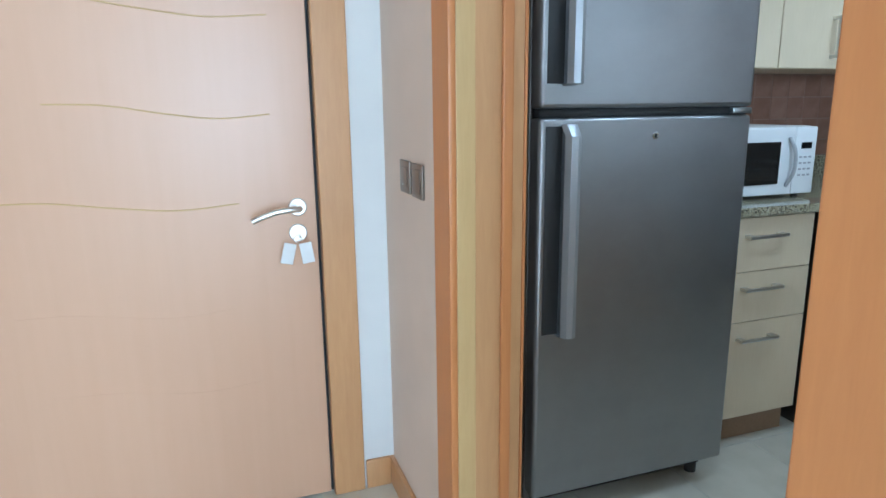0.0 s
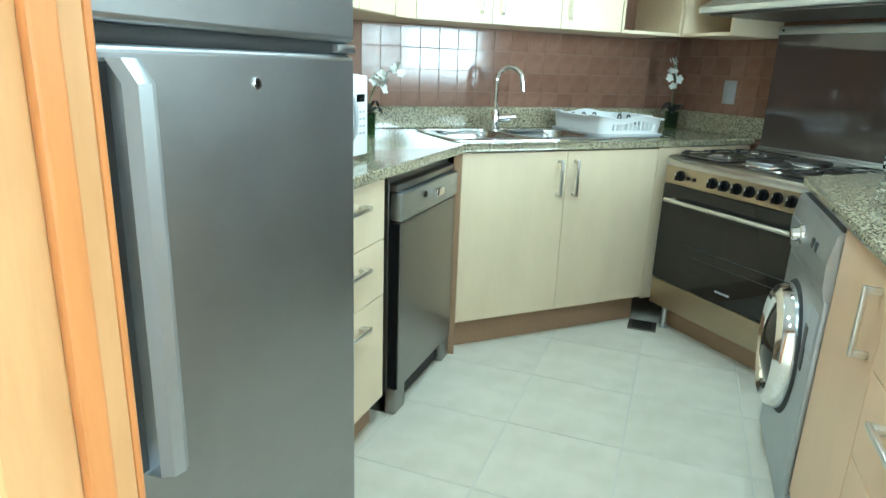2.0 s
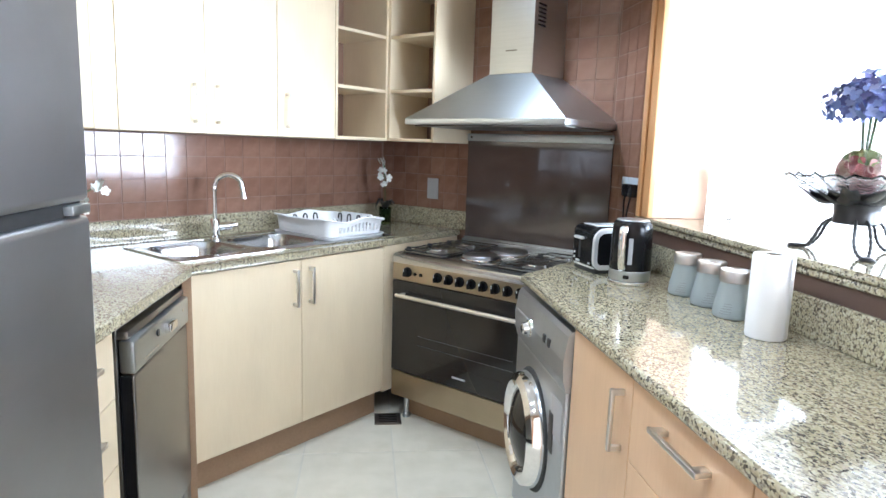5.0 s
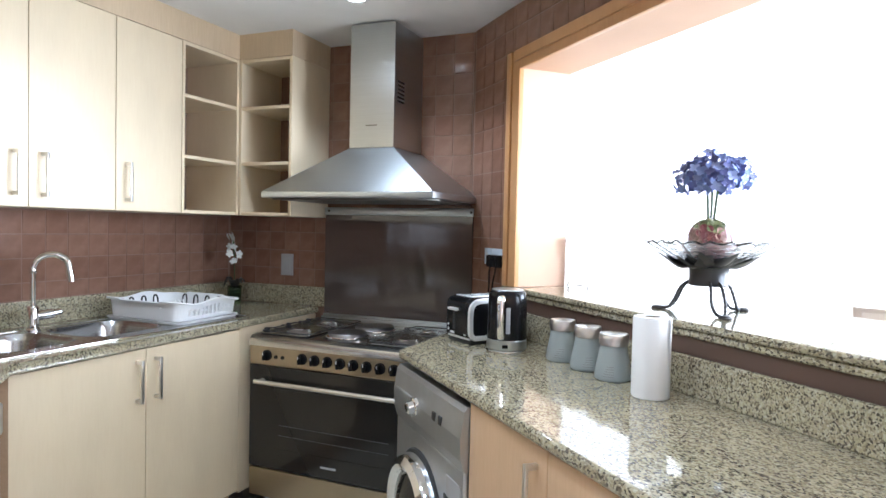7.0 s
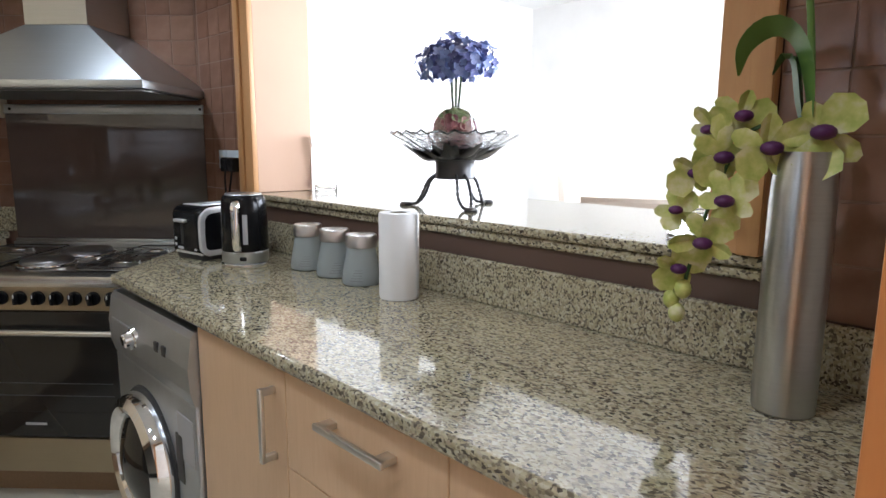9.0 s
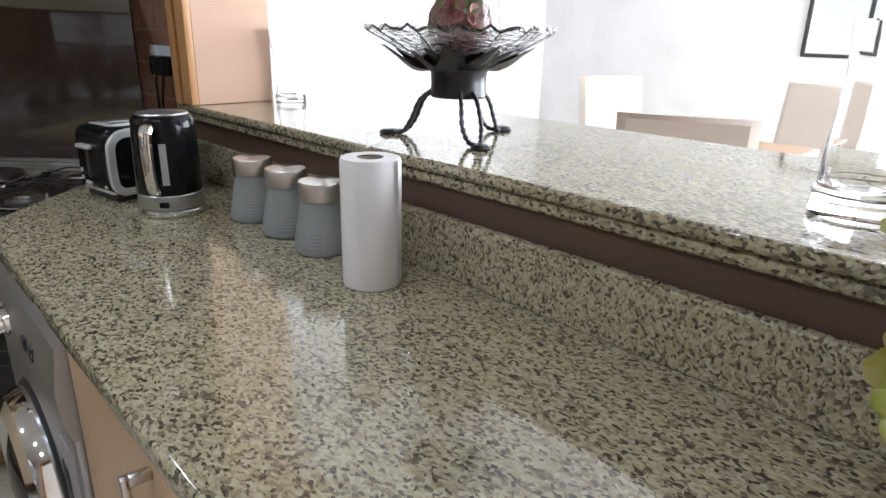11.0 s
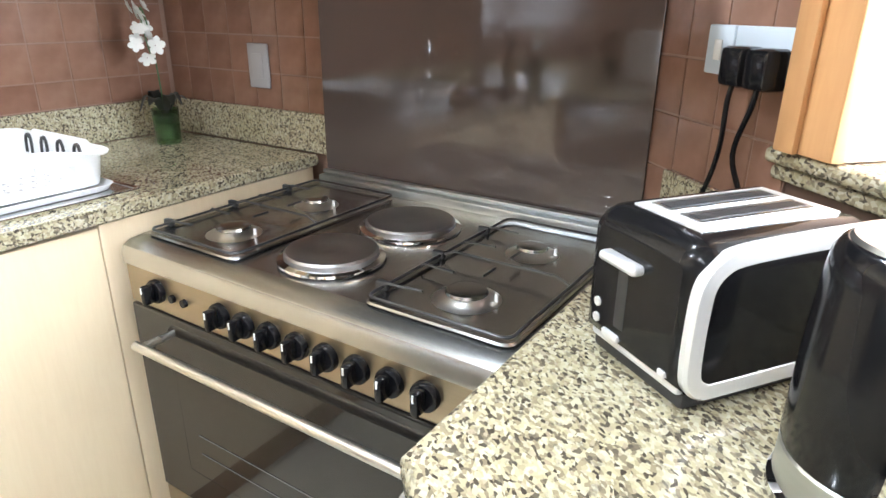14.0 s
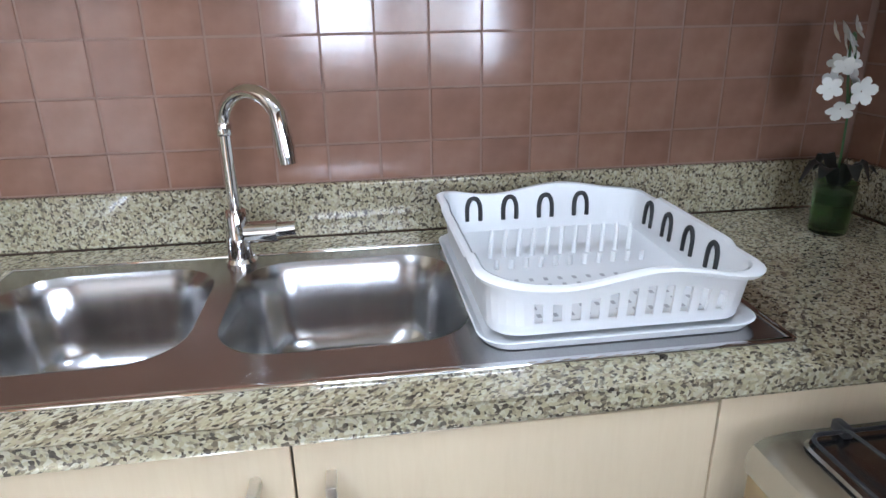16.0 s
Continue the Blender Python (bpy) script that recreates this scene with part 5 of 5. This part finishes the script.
def toaster():
    ob = thing("toaster", pose(0.556, 3.312, 0.9, 0, 0, -80), "black two-slice toaster with silver trim", "toaster")
    # local x across the front, y into the depth
    w, d, h = 0.172, 0.24, 0.176
    def outline(y, inset, r=0.03):
        """Front view of the shell: square foot, rounded shoulders."""
        out = [(inset, y, 0.018 + inset), (w - inset, y, 0.018 + inset)]
        for cx, a0 in ((w - r, 0), (r, 90)):
            for i in range(8):
                a = radians(a0 + 90 * i / 7)
                out.append((cx + (r - inset) * math.cos(a), y, h - r + (r - inset) * math.sin(a)))
        return out
    b = B()
    loft(b, [outline(0.0, 0.022), outline(0.004, 0.012), outline(0.014, 0.004), outline(0.026, 0.0), outline(d - 0.026, 0.0), outline(d - 0.014, 0.004), outline(d - 0.004, 0.012), outline(d, 0.022)])
    part("shell", b, BLACK, ob)
    part("base", box(B(), 0.012, w - 0.012, 0.014, d - 0.012, 0.0, 0.0195, 0.005), SATIN_BLACK, ob)
    # rounded silver frame round the side face
    side_line = [(d - 0.03, 0.024), (0.05, 0.022), (0.026, 0.024), (0.011, 0.036), (0.006, 0.06), (0.006, 0.115), (0.010, 0.141), (0.024, 0.158), (0.05, 0.1665), (0.13, 0.169), (d - 0.025, 0.169)]
    line = curve([(0, y, z) for y, z in side_line], 4)
    for x, sgn in ((w - 0.006, 1),):
        rings = []
        for i, p in enumerate(line):
            t = (line[min(i + 1, len(line) - 1)] - line[max(i - 1, 0)]).normalized()
            out = Vector((1, 0, 0)).cross(t).normalized()
            ring = []
            for du, dv in ((-0.006, 0.002), (-0.004, 0.006), (0.003, 0.007), (0.007, 0.004), (0.008, -0.004), (0.007, -0.012), (0.003, -0.014), (-0.006, -0.012)):
                ring.append(p + Vector((x + du * sgn, 0, 0)) + out * dv)
            rings.append(ring)
        b = B()
        loft(b, rings)
        part("trim_band", b, TRIM_SILVER, ob, "rounded pale silver side frame")
    part("front_strip", box(B(), 0.014, w - 0.014, 0.008, 0.02, 0.017, 0.027, 0.004), TRIM_SILVER, ob, "silver strip along the foot")
    top = part("top_plate", box(B(), 0.036, w - 0.036, 0.03, d - 0.03, h - 0.002, h + 0.0025, 0.001), TRIM_SILVER, ob, "pale steel top plate with two slots")
    for x in (0.046, 0.088):
        slot = part("slot", box(B(), x, x + 0.031, 0.045, d - 0.045, h + 0.002, h + 0.0035), STEEL, top, "bread slot")
        part("heater", box(B(), x + 0.007, x + 0.024, 0.05, d - 0.05, h + 0.003, h + 0.0042), SATIN_BLACK, slot)
    part("lever", box(B(), 0.040, 0.100, -0.014, 0.004, 0.122, 0.133, 0.005, 3), TRIM_SILVER, ob, "silver push-down lever")
    part("front_panel", box(B(), 0.062, 0.078, -0.001, 0.002, 0.05, 0.12, 0.0008), SATIN_BLACK, ob, "upright lever track")
    for x, z, s_ in ((0.032, 0.066, 0.0055), (0.032, 0.047, 0.0055)):
        part("button", disc(B(), (x, 0.002, z), s_, 0.004), TRIM_SILVER, ob)
    part("button", box(B(), 0.046, 0.074, -0.004, 0.003, 0.033, 0.042, 0.003), TRIM_SILVER, ob, "wide silver button")
    part("badge", box(B(), 0.138, 0.148, -0.0025, 0.004, 0.034, 0.041, 0.001), TRIM_SILVER, ob)


toaster()


# ---- dish rack ----
def dish_rack():
    ob = thing("dish_rack", at(SINKSIDE, 2.425, 3.005, 0.9055), "white plastic dish drainer with tray on the sink", "dish rack")
    W, D, H = 0.375, 0.43, 0.092
    t = B()
    loft(t, [[(x, y, z) for x, y in rounded(i, W - i, i, D - i, 0.04, 5)] for i, z in ((0.004, 0.0), (-0.004, 0.012), (-0.002, 0.013), (0.008, 0.004), (0.06, 0.004))])
    part("drip_tray", t, WHITEPL, ob, "shallow white drip tray")
    # rim with a wavy edge
    def rim_z(x, y):
        return H + (0.008 * math.cos(2 * math.pi * (x / W) * 1.5 + 0.6) if y < 0.1 or y > D - 0.1 else 0.0)
    outer = rounded(0.002, W - 0.002, 0.002, D - 0.002, 0.045, 6)
    dense = []
    for a, b_ in zip(outer, outer[1:] + outer[:1]):
        n = max(1, int(math.hypot(b_[0] - a[0], b_[1] - a[1]) / 0.0125))
        dense += [(a[0] + (b_[0] - a[0]) * k / n, a[1] + (b_[1] - a[1]) * k / n) for k in range(n)]
    cx, cy = W / 2, D / 2
    def ring(k, dz, zfun=None):
        return [(cx + (x - cx) * k, cy + (y - cy) * k, (rim_z(x, y) if zfun is None else zfun) + dz) for x, y in dense]
    b = B()
    loft(b, [ring(1.04, -0.008), ring(1.05, -0.003), ring(1.03, 0.0), ring(0.985, 0.0), ring(0.975, -0.006)], False, False)
    part("rim", b, WHITEPL, ob, "rolled wavy rim")
    fl = part("basket_floor", prism(B(), rounded(0.014, W - 0.014, 0.014, D - 0.014, 0.04), 0.014, 0.018), WHITEPL, ob)
    # walls: upper band, lower band and upright ribs, leaving slots between
    up, lo = B(), B()
    loft(up, [ring(0.985, -0.001), ring(0.972, -0.028), ring(0.955, -0.028), ring(0.97, -0.001)], False, False)
    loft(lo, [ring(0.955, 0.03, 0.0), ring(0.94, 0.013, 0.0), ring(0.925, 0.013, 0.0), ring(0.94, 0.03, 0.0)], False, False)
    part("upper_band", up, WHITEPL, ob)
    part("lower_band", lo, WHITEPL, ob)
    n = len(dense)
    for i in range(n):
        x, y = dense[i]
        x2, y2 = dense[(i + 1) % n]
        long_side = abs(y2 - y) < 1e-6 and 0.05 < x < W - 0.05
        solid_here = (i % 2 == 0) if long_side and y < D / 2 else True
        if not solid_here:
            continue
        b = B()
        q = []
        for k, z in ((0.972, rim_z(x, y) - 0.026), (0.955, 0.028)):
            for kk in (1.0, 0.985):
                q.append([(cx + (xx - cx) * k * kk, cy + (yy - cy) * k * kk, z) for xx, yy in ((x, y), (x2, y2))])
        v = [b.verts.new(p) for p in (q[0][0], q[0][1], q[1][1], q[1][0], q[2][0], q[2][1], q[3][1], q[3][0])]
        for f in ((0, 1, 2, 3), (7, 6, 5, 4), (0, 4, 5, 1), (3, 2, 6, 7), (1, 5, 6, 2), (0, 3, 7, 4)):
            b.faces.new([v[j] for j in f])
        part("rib", b, WHITEPL, ob)
    # arched slots in the back and side walls
    def wall_k(z):
        return 0.944 + 0.016 * (z - 0.03) / 0.055
    spots = [(0.065 + 0.068 * j, D, 0) for j in range(4)] + [(W, 0.33 - 0.07 * j, 1) for j in range(4)]
    for px, py, side in spots:
        pts = []
        for a, z in ((-1, 0.038), (-1, 0.058), (-0.85, 0.07), (-0.4, 0.079), (0.4, 0.079), (0.85, 0.07), (1, 0.058), (1, 0.038)):
            k = wall_k(z) - 0.012
            off = a * 0.0125
            x, y = (px + off, py) if side == 0 else (px, py + off)
            pts.append((cx + (x - cx) * (k if side else 1.0), cy + (y - cy) * (1.0 if side else k), z))
        part("slot", tube(B(), curve(pts, 3), 0.0042, 6), RUBBER, ob, "dark arched slot")
    # plate holders
    for j in range(11):
        x = 0.065 + 0.024 * j
        part("plate_prong", tube(B(), [(x, 0.275, 0.018), (x + 0.004, 0.282, 0.05), (x + 0.008, 0.292, 0.06)], 0.004, 6), WHITEPL, ob)
        part("plate_prong", tube(B(), [(x, 0.225, 0.018), (x + 0.002, 0.228, 0.034)], 0.004, 6), WHITEPL, ob)
    for i in range(6):
        for j in range(12):
            part("drain_hole", box(B(), 0.06 + 0.0225 * j, 0.066 + 0.0225 * j, 0.05 + 0.024 * i, 0.060 + 0.024 * i, 0.0178, 0.0186), GREYPL, fl)
    return ob


dish_rack()


# ---- the bar: flower bowl and glasses ----
def flower_bowl():
    ob = thing("flower_bowl", pose(1.085, 2.5, 1.096), "black iron stand carrying a wavy glass bowl", "bowl")
    for k in range(3):
        a = radians(123 + 120 * k)
        c, s_ = math.cos(a), math.sin(a)
        for off in (-0.012, 0.012):
            ox, oy = -s_ * off, c * off
            pts = [(0.048 * c + ox, 0.048 * s_ + oy, 0.098), (0.076 * c + 1.4 * ox, 0.076 * s_ + 1.4 * oy, 0.075), (0.094 * c + 1.6 * ox, 0.094 * s_ + 1.6 * oy, 0.035), (0.115 * c + ox, 0.115 * s_ + oy, 0.008), (0.145 * c, 0.145 * s_, 0.006)]
            P = curve(pts, 5)
            part("leg", tube(B(), P, [0.0045 + 0.0012 * math.sin(3 * i) for i in range(len(P))], 8), IRON, ob, "twisted black iron leg")
        b = B()
        lathe(b, [(0.018, 0), (0.02, 0.004), (0.013, 0.010)], (0.15 * c, 0.15 * s_, 0), 14)
        part("foot", b, IRON, ob)
    part("collar", lathe(B(), [(0.054, 0.082), (0.057, 0.086), (0.056, 0.11), (0.057, 0.13), (0.062, 0.138), (0.05, 0.14)], (0, 0, 0), 28), IRON, ob, "wide black iron collar")
    rnd = random.Random(11)
    for k in range(56):
        a = 2 * math.pi * k / 56 + rnd.uniform(-0.1, 0.1)
        r0, r1 = 0.045, rnd.uniform(0.085, 0.165)
        z1 = 0.125 + 0.052 * (r1 / 0.14)
        b = B()
        tw = rnd.uniform(-0.3, 0.3)
        leaf(b, [(r0 * math.cos(a), r0 * math.sin(a), 0.137), ((r0 + r1) / 2 * math.cos(a + tw * 0.5), (r0 + r1) / 2 * math.sin(a + tw * 0.5), 0.146 + rnd.uniform(-0.010, 0.006)), (r1 * math.cos(a + tw), r1 * math.sin(a + tw), z1)], rnd.uniform(0.03, 0.048), 0.3)
        part("iron_leaf", b, IRON, ob, "black iron leaf under the glass")
    b = B()
    seg = 64
    rings = []
    for r, z, wv in ((0.03, 0.146, 0), (0.07, 0.152, 0.001), (0.11, 0.168, 0.004), (0.15, 0.19, 0.004), (0.186, 0.21, 0.006), (0.187, 0.216, 0.006), (0.15, 0.195, 0.004), (0.11, 0.173, 0.004), (0.07, 0.157, 0.001), (0.03, 0.151, 0)):
        rings.append([((r + wv * 0.6 * math.sin(24 * a)) * math.cos(a), (r + wv * 0.6 * math.sin(24 * a)) * math.sin(a), z + wv * math.sin(24 * a + 1)) for a in [2 * math.pi * i / seg for i in range(seg)]])
    loft(b, rings)
    part("glass_bowl", b, RIBBED, ob, "clear ribbed glass bowl")
    v = thing("flower_vase", pose(1.085, 2.5, 1.2475), "clear glass vase of blue hydrangeas with a pink flower ball", "vase")
    part("glass", lathe(B(), [(0.07, 0), (0.080, 0.003), (0.083, 0.03), (0.078, 0.09), (0.068, 0.16), (0.062, 0.205), (0.060, 0.205), (0.066, 0.16), (0.076, 0.09), (0.081, 0.03), (0.076, 0.006)], (0, 0, 0), 32, True, True), CLEAR, v)
    mats = [plastic("hydrangea_blue", (0.20, 0.28, 0.58), 0.6), plastic("hydrangea_violet", (0.30, 0.37, 0.66), 0.6), plastic("hydrangea_deep", (0.12, 0.14, 0.36), 0.6)]
    for cx_, cy_, cz_ in ((0.0, 0.0, 0.285), (-0.052, 0.02, 0.252), (0.048, -0.03, 0.266), (0.02, 0.05, 0.262), (-0.02, -0.052, 0.25)):
        for k in range(60):
            z = 1 - 1.75 * (k + 0.5) / 60
            a = k * 2.39996 + cx_ * 40
            rr = math.sqrt(max(0, 1 - z * z))
            n = Vector((rr * math.cos(a), rr * math.sin(a), z))
            p = Vector((cx_, cy_, cz_)) + Vector((n.x * 0.054, n.y * 0.054, n.z * 0.05)) * rnd.uniform(0.82, 1.14)
            b = B()
            bloom(b, p, (n + Vector((rnd.uniform(-0.6, 0.6), rnd.uniform(-0.6, 0.6), rnd.uniform(-0.4, 0.6)))).normalized(), rnd.uniform(0.011, 0.017), 4, 0.95, 0.25, rnd.uniform(0, 2))
            part("floret", b, mats[k % 3 if rnd.random() < 0.8 else 2], v)
    for dx, dy in ((-0.012, 0.0), (0.01, 0.008), (0.004, -0.012)):
        part("stem", tube(B(), curve([(dx * 0.5, dy * 0.5, 0.1), (dx, dy, 0.16), (dx * 1.6, dy * 1.6, 0.24)], 4), 0.004, 6), LEAF, v)
    pk = [plastic("rose_pink", (0.48, 0.16, 0.18), 0.6), plastic("rose_pale", (0.62, 0.38, 0.34), 0.6), plastic("rose_green", (0.30, 0.38, 0.16), 0.6)]
    for k in range(34):
        z = 1 - 1.7 * (k + 0.5) / 34
        a = k * 2.39996
        rr = math.sqrt(max(0, 1 - z * z))
        n = Vector((rr * math.cos(a), rr * math.sin(a), z))
        b = B()
        bloom(b, Vector((0, 0, 0.07)) + n * 0.05, n, 0.027, 5, 0.95, 0.5, rnd.uniform(0, 2))
        part("rose_petal", b, pk[2 if z > 0.6 else k % 2], v)


flower_bowl()
_g = thing("glass_vase", pose(1.155, 3.292, 1.0965), "clear waisted drinking glass standing on the bar", "glass")
part("glass", lathe(B(), [(0.042, 0), (0.046, 0.003), (0.044, 0.02), (0.036, 0.06), (0.038, 0.1), (0.05, 0.16), (0.058, 0.205), (0.056, 0.205), (0.048, 0.16), (0.036, 0.1), (0.034, 0.06), (0.041, 0.022), (0.02, 0.016)], (0, 0, 0), 36), CLEAR, _g)
_g = thing("glass_jug", pose(1.055, 1.755, 1.0965), "clear ribbed glass water jug standing on the bar", "jug")
part("glass", lathe(B(), [(0.05, 0), (0.056, 0.003), (0.058, 0.012), (0.054, 0.02), (0.057, 0.03), (0.052, 0.04), (0.05, 0.09), (0.045, 0.17), (0.05, 0.23), (0.048, 0.23), (0.043, 0.17), (0.047, 0.09), (0.048, 0.04), (0.02, 0.03)], (0, 0, 0), 40), CLEAR, _g)


# ---- living room ----
def dining_chair(m, label):
    ob = thing("dining_chair", m, label, "chair", "dining chairs")
    part("seat", box(B(), -0.235, 0.235, -0.23, 0.24, 0.40, 0.485, 0.025, 3), FABRIC, ob)
    b = B()
    rings = []
    for z, y, th in ((0.40, 0.225, 0.06), (0.6, 0.235, 0.06), (0.87, 0.275, 0.055), (1.03, 0.305, 0.05), (1.048, 0.31, 0.035)):
        rings.append([(x, y + yy, z) for x, yy in ((-0.235, 0), (-0.2, -th / 2), (0.2, -th / 2), (0.235, 0), (0.2, th / 2), (-0.2, th / 2))])
    loft(b, rings)
    part("backrest", b, FABRIC, ob, "padded beige backrest")
    for x in (-0.2, 0.2):
        for y in (-0.2, 0.2):
            part("leg", box(B(), x - 0.02, x + 0.02, y - 0.02, y + 0.02, 0, 0.4, 0.004), PLINTH, ob)
    return ob


dining_chair(pose(2.55, 2.72, 0, 0, 0, 115), "beige upholstered dining chair with its back to the bar")
dining_chair(pose(3.82, 3.72, 0, 0, 0, -28), "beige upholstered dining chair near the white wall")
dining_chair(pose(4.25, 2.88, 0, 0, 0, -95), "beige upholstered dining chair beside the far wall")
_t = thing("dining_table", pose(3.4, 3.1, 0), "dark wooden dining table between the chairs", "table")
part("tabletop", box(B(), -0.55, 0.55, -0.45, 0.45, 0.71, 0.75, 0.006), PLINTH, _t)
for _x in (-0.48, 0.48):
    for _y in (-0.38, 0.38):
        part("leg", box(B(), _x - 0.03, _x + 0.03, _y - 0.03, _y + 0.03, 0, 0.71, 0.004), PLINTH, _t)
_p = thing("wall_picture", pose(5.5, 3.15, 1.52, 0, 0, -90), "framed pale picture of flowers on a white wall", "picture")
for _x0, _x1, _z0, _z1 in ((-0.21, 0.21, -0.34, -0.315), (-0.21, 0.21, 0.315, 0.34), (-0.21, -0.185, -0.315, 0.315), (0.185, 0.21, -0.315, 0.315)):
    part("frame", box(B(), _x0, _x1, -0.03, -0.002, _z0, _z1, 0.003), SATIN_BLACK, _p, "thin dark frame")
_pc = part("print", box(B(), -0.184, 0.184, -0.012, -0.004, -0.314, 0.314), PAPER, _p)
for _x, _z, _s in ((0.02, -0.04, 0.05), (-0.05, 0.03, 0.045), (0.06, 0.06, 0.05), (0.0, 0.12, 0.045), (-0.07, 0.13, 0.04), (0.03, -0.13, 0.03)):
    _b = B()
    bloom(_b, (_x, -0.0125, _z), (0, -1, 0), _s, 5, 0.9, 0.01, _x * 30)
    part("printed_flower", _b, BLUEPL, _pc)

# floor drain cover beside the cooker
_d = thing("floor_drain", pose(-0.128, 3.915, 0, 0, 0, 0), "square dark metal drain cover in the floor", "drain cover")
part("plate", box(B(), -0.066, 0.066, -0.064, 0.064, 0.0005, 0.006, 0.002), GREYPLATE, _d)
for _k in range(5):
    part("slot", box(B(), -0.045, 0.045, -0.043 + 0.02 * _k, -0.037 + 0.02 * _k, 0.0055, 0.0068), BLACK, _d)


# ---- tiles, last ----
_cache = {}


def tile_mesh(w, h, t, name, mat, bevel):
    """One tile lying in the x z plane, its face toward minus y, or flat with its face up."""
    key = (round(w, 4), round(h, 4), t, name)
    if key not in _cache:
        b = B()
        vs = {}
        for i, (dx, dy) in enumerate(((0, 0), (bevel, bevel))):
            q = [(dx, 0.0 if i == 0 else -t, dx), (w - dx, 0.0 if i == 0 else -t, dx), (w - dx, 0.0 if i == 0 else -t, h - dx), (dx, 0.0 if i == 0 else -t, h - dx)]
            vs[i] = [b.verts.new(p) for p in q]
        b.faces.new(vs[1])
        for k in range(4):
            b.faces.new((vs[0][k], vs[0][(k + 1) % 4], vs[1][(k + 1) % 4], vs[1][k]))
        _cache[key] = mesh_of(b, name, mat, 0)
    return _cache[key]


def tile_wall(parent, m, x0, x1, z0, z1, phase_x, phase_z, pitch=0.0985, gap=0.003, skip=()):
    """Square tiles on the plane y=0 of m, between the bounds, each a part of the wall."""
    i0, i1 = math.floor((x0 - phase_x) / pitch), math.ceil((x1 - phase_x) / pitch)
    j0, j1 = math.floor((z0 - phase_z) / pitch), math.ceil((z1 - phase_z) / pitch)
    for i in range(i0, i1):
        for j in range(j0, j1):
            a, b_ = max(x0, phase_x + i * pitch), min(x1, phase_x + (i + 1) * pitch)
            c, d = max(z0, phase_z + j * pitch), min(z1, phase_z + (j + 1) * pitch)
            if b_ - a < 0.012 or d - c < 0.012:
                continue
            if any(sx0 < a and b_ < sx1 and sz0 < c and d < sz1 for sx0, sx1, sz0, sz1 in skip):
                continue
            ob = new("tile", tile_mesh(b_ - a - gap, d - c - gap, 0.006, "tile", TILE, 0.001))
            ob.parent = parent
            tilt = Matrix.Rotation(random.uniform(-0.004, 0.004), 4, "X") @ Matrix.Rotation(random.uniform(-0.004, 0.004), 4, "Z")
            ob.matrix_world = m @ Matrix.Translation((a + gap / 2, 0, c + gap / 2)) @ tilt


tile_wall(bpy.data.objects["wall_sink"], at(SINKSIDE, 0, 3.5405), 1.45, 3.318, 1.004, 1.374, 1.738, 0.977)
tile_wall(bpy.data.objects["wall_cooker"], at(COOKSIDE, 0, 3.3325), -3.534, -2.045, 0.9, CEIL_K, -2.268, 0.998, skip=((-3.6, -2.95, 1.38, 2.3), (-2.8, -2.1, 0.8, 1.37), (-3.6, -2.9, 0.8, 0.99)))
tile_wall(bpy.data.objects["wall_left"], at(LEFTSIDE, 0, 1.5285), 2.14, 3.455, 1.004, 1.374, 2.2, 0.977)
tile_wall(bpy.data.objects["wall_hatch"], at(BARSIDE, 0, 0.8935), -3.80, -3.42, 0.9, CEIL_K, -3.79, 0.998)
tile_wall(bpy.data.objects["wall_hatch"], at(BARSIDE, 0, 0.8935), -1.556, -1.24, 1.006, CEIL_K, -1.556, 0.998)
tile_wall(bpy.data.objects["wall_hatch"], at(BARSIDE, 0, 0.8935), -3.42, -1.556, HZ1 + 0.075, CEIL_K, -3.40, 0.998)

for _y0, _y1, _z0, _z1 in ((3.42, 3.80, 0.9, CEIL_K), (1.24, 1.556, 1.006, CEIL_K), (1.556, 3.42, HZ1 + 0.075, CEIL_K)):
    part("grout_bed", box(B(), 0.8895, 0.894, _y0, _y1, _z0, _z1), GROUT, bpy.data.objects["wall_hatch"])

# floor tiles
_fl = bpy.data.objects["floor"]
_pitch = 0.393
for _i in range(-4, 5):
    for _j in range(-6, 6):
        _x, _y = -0.506 + _i * _pitch, 2.795 + _j * _pitch
        _b0 = tile_mesh(_pitch - 0.005, _pitch - 0.005, 0.012, "floor_tile", FLOORTILE, 0.0015)
        _o = new("floor_tile", _b0)
        _o.parent = _fl
        _o.matrix_world = Matrix.Translation((_x, _y + _pitch - 0.005, -0.012)) @ Matrix.Rotation(radians(-90), 4, "X")
_b = B()
for _x0, _x1, _y0, _y1 in ((1.46, 5.5, -1.5, 5.8), (-1.12, 1.46, -1.5, 0.43)):
    box(_b, _x0, _x1, _y0, _y1, -0.0115, 0.0)
solid("floor_living", _b, FLOORTILE, "polished beige tile floor of hall and living room", "floor", "structure")
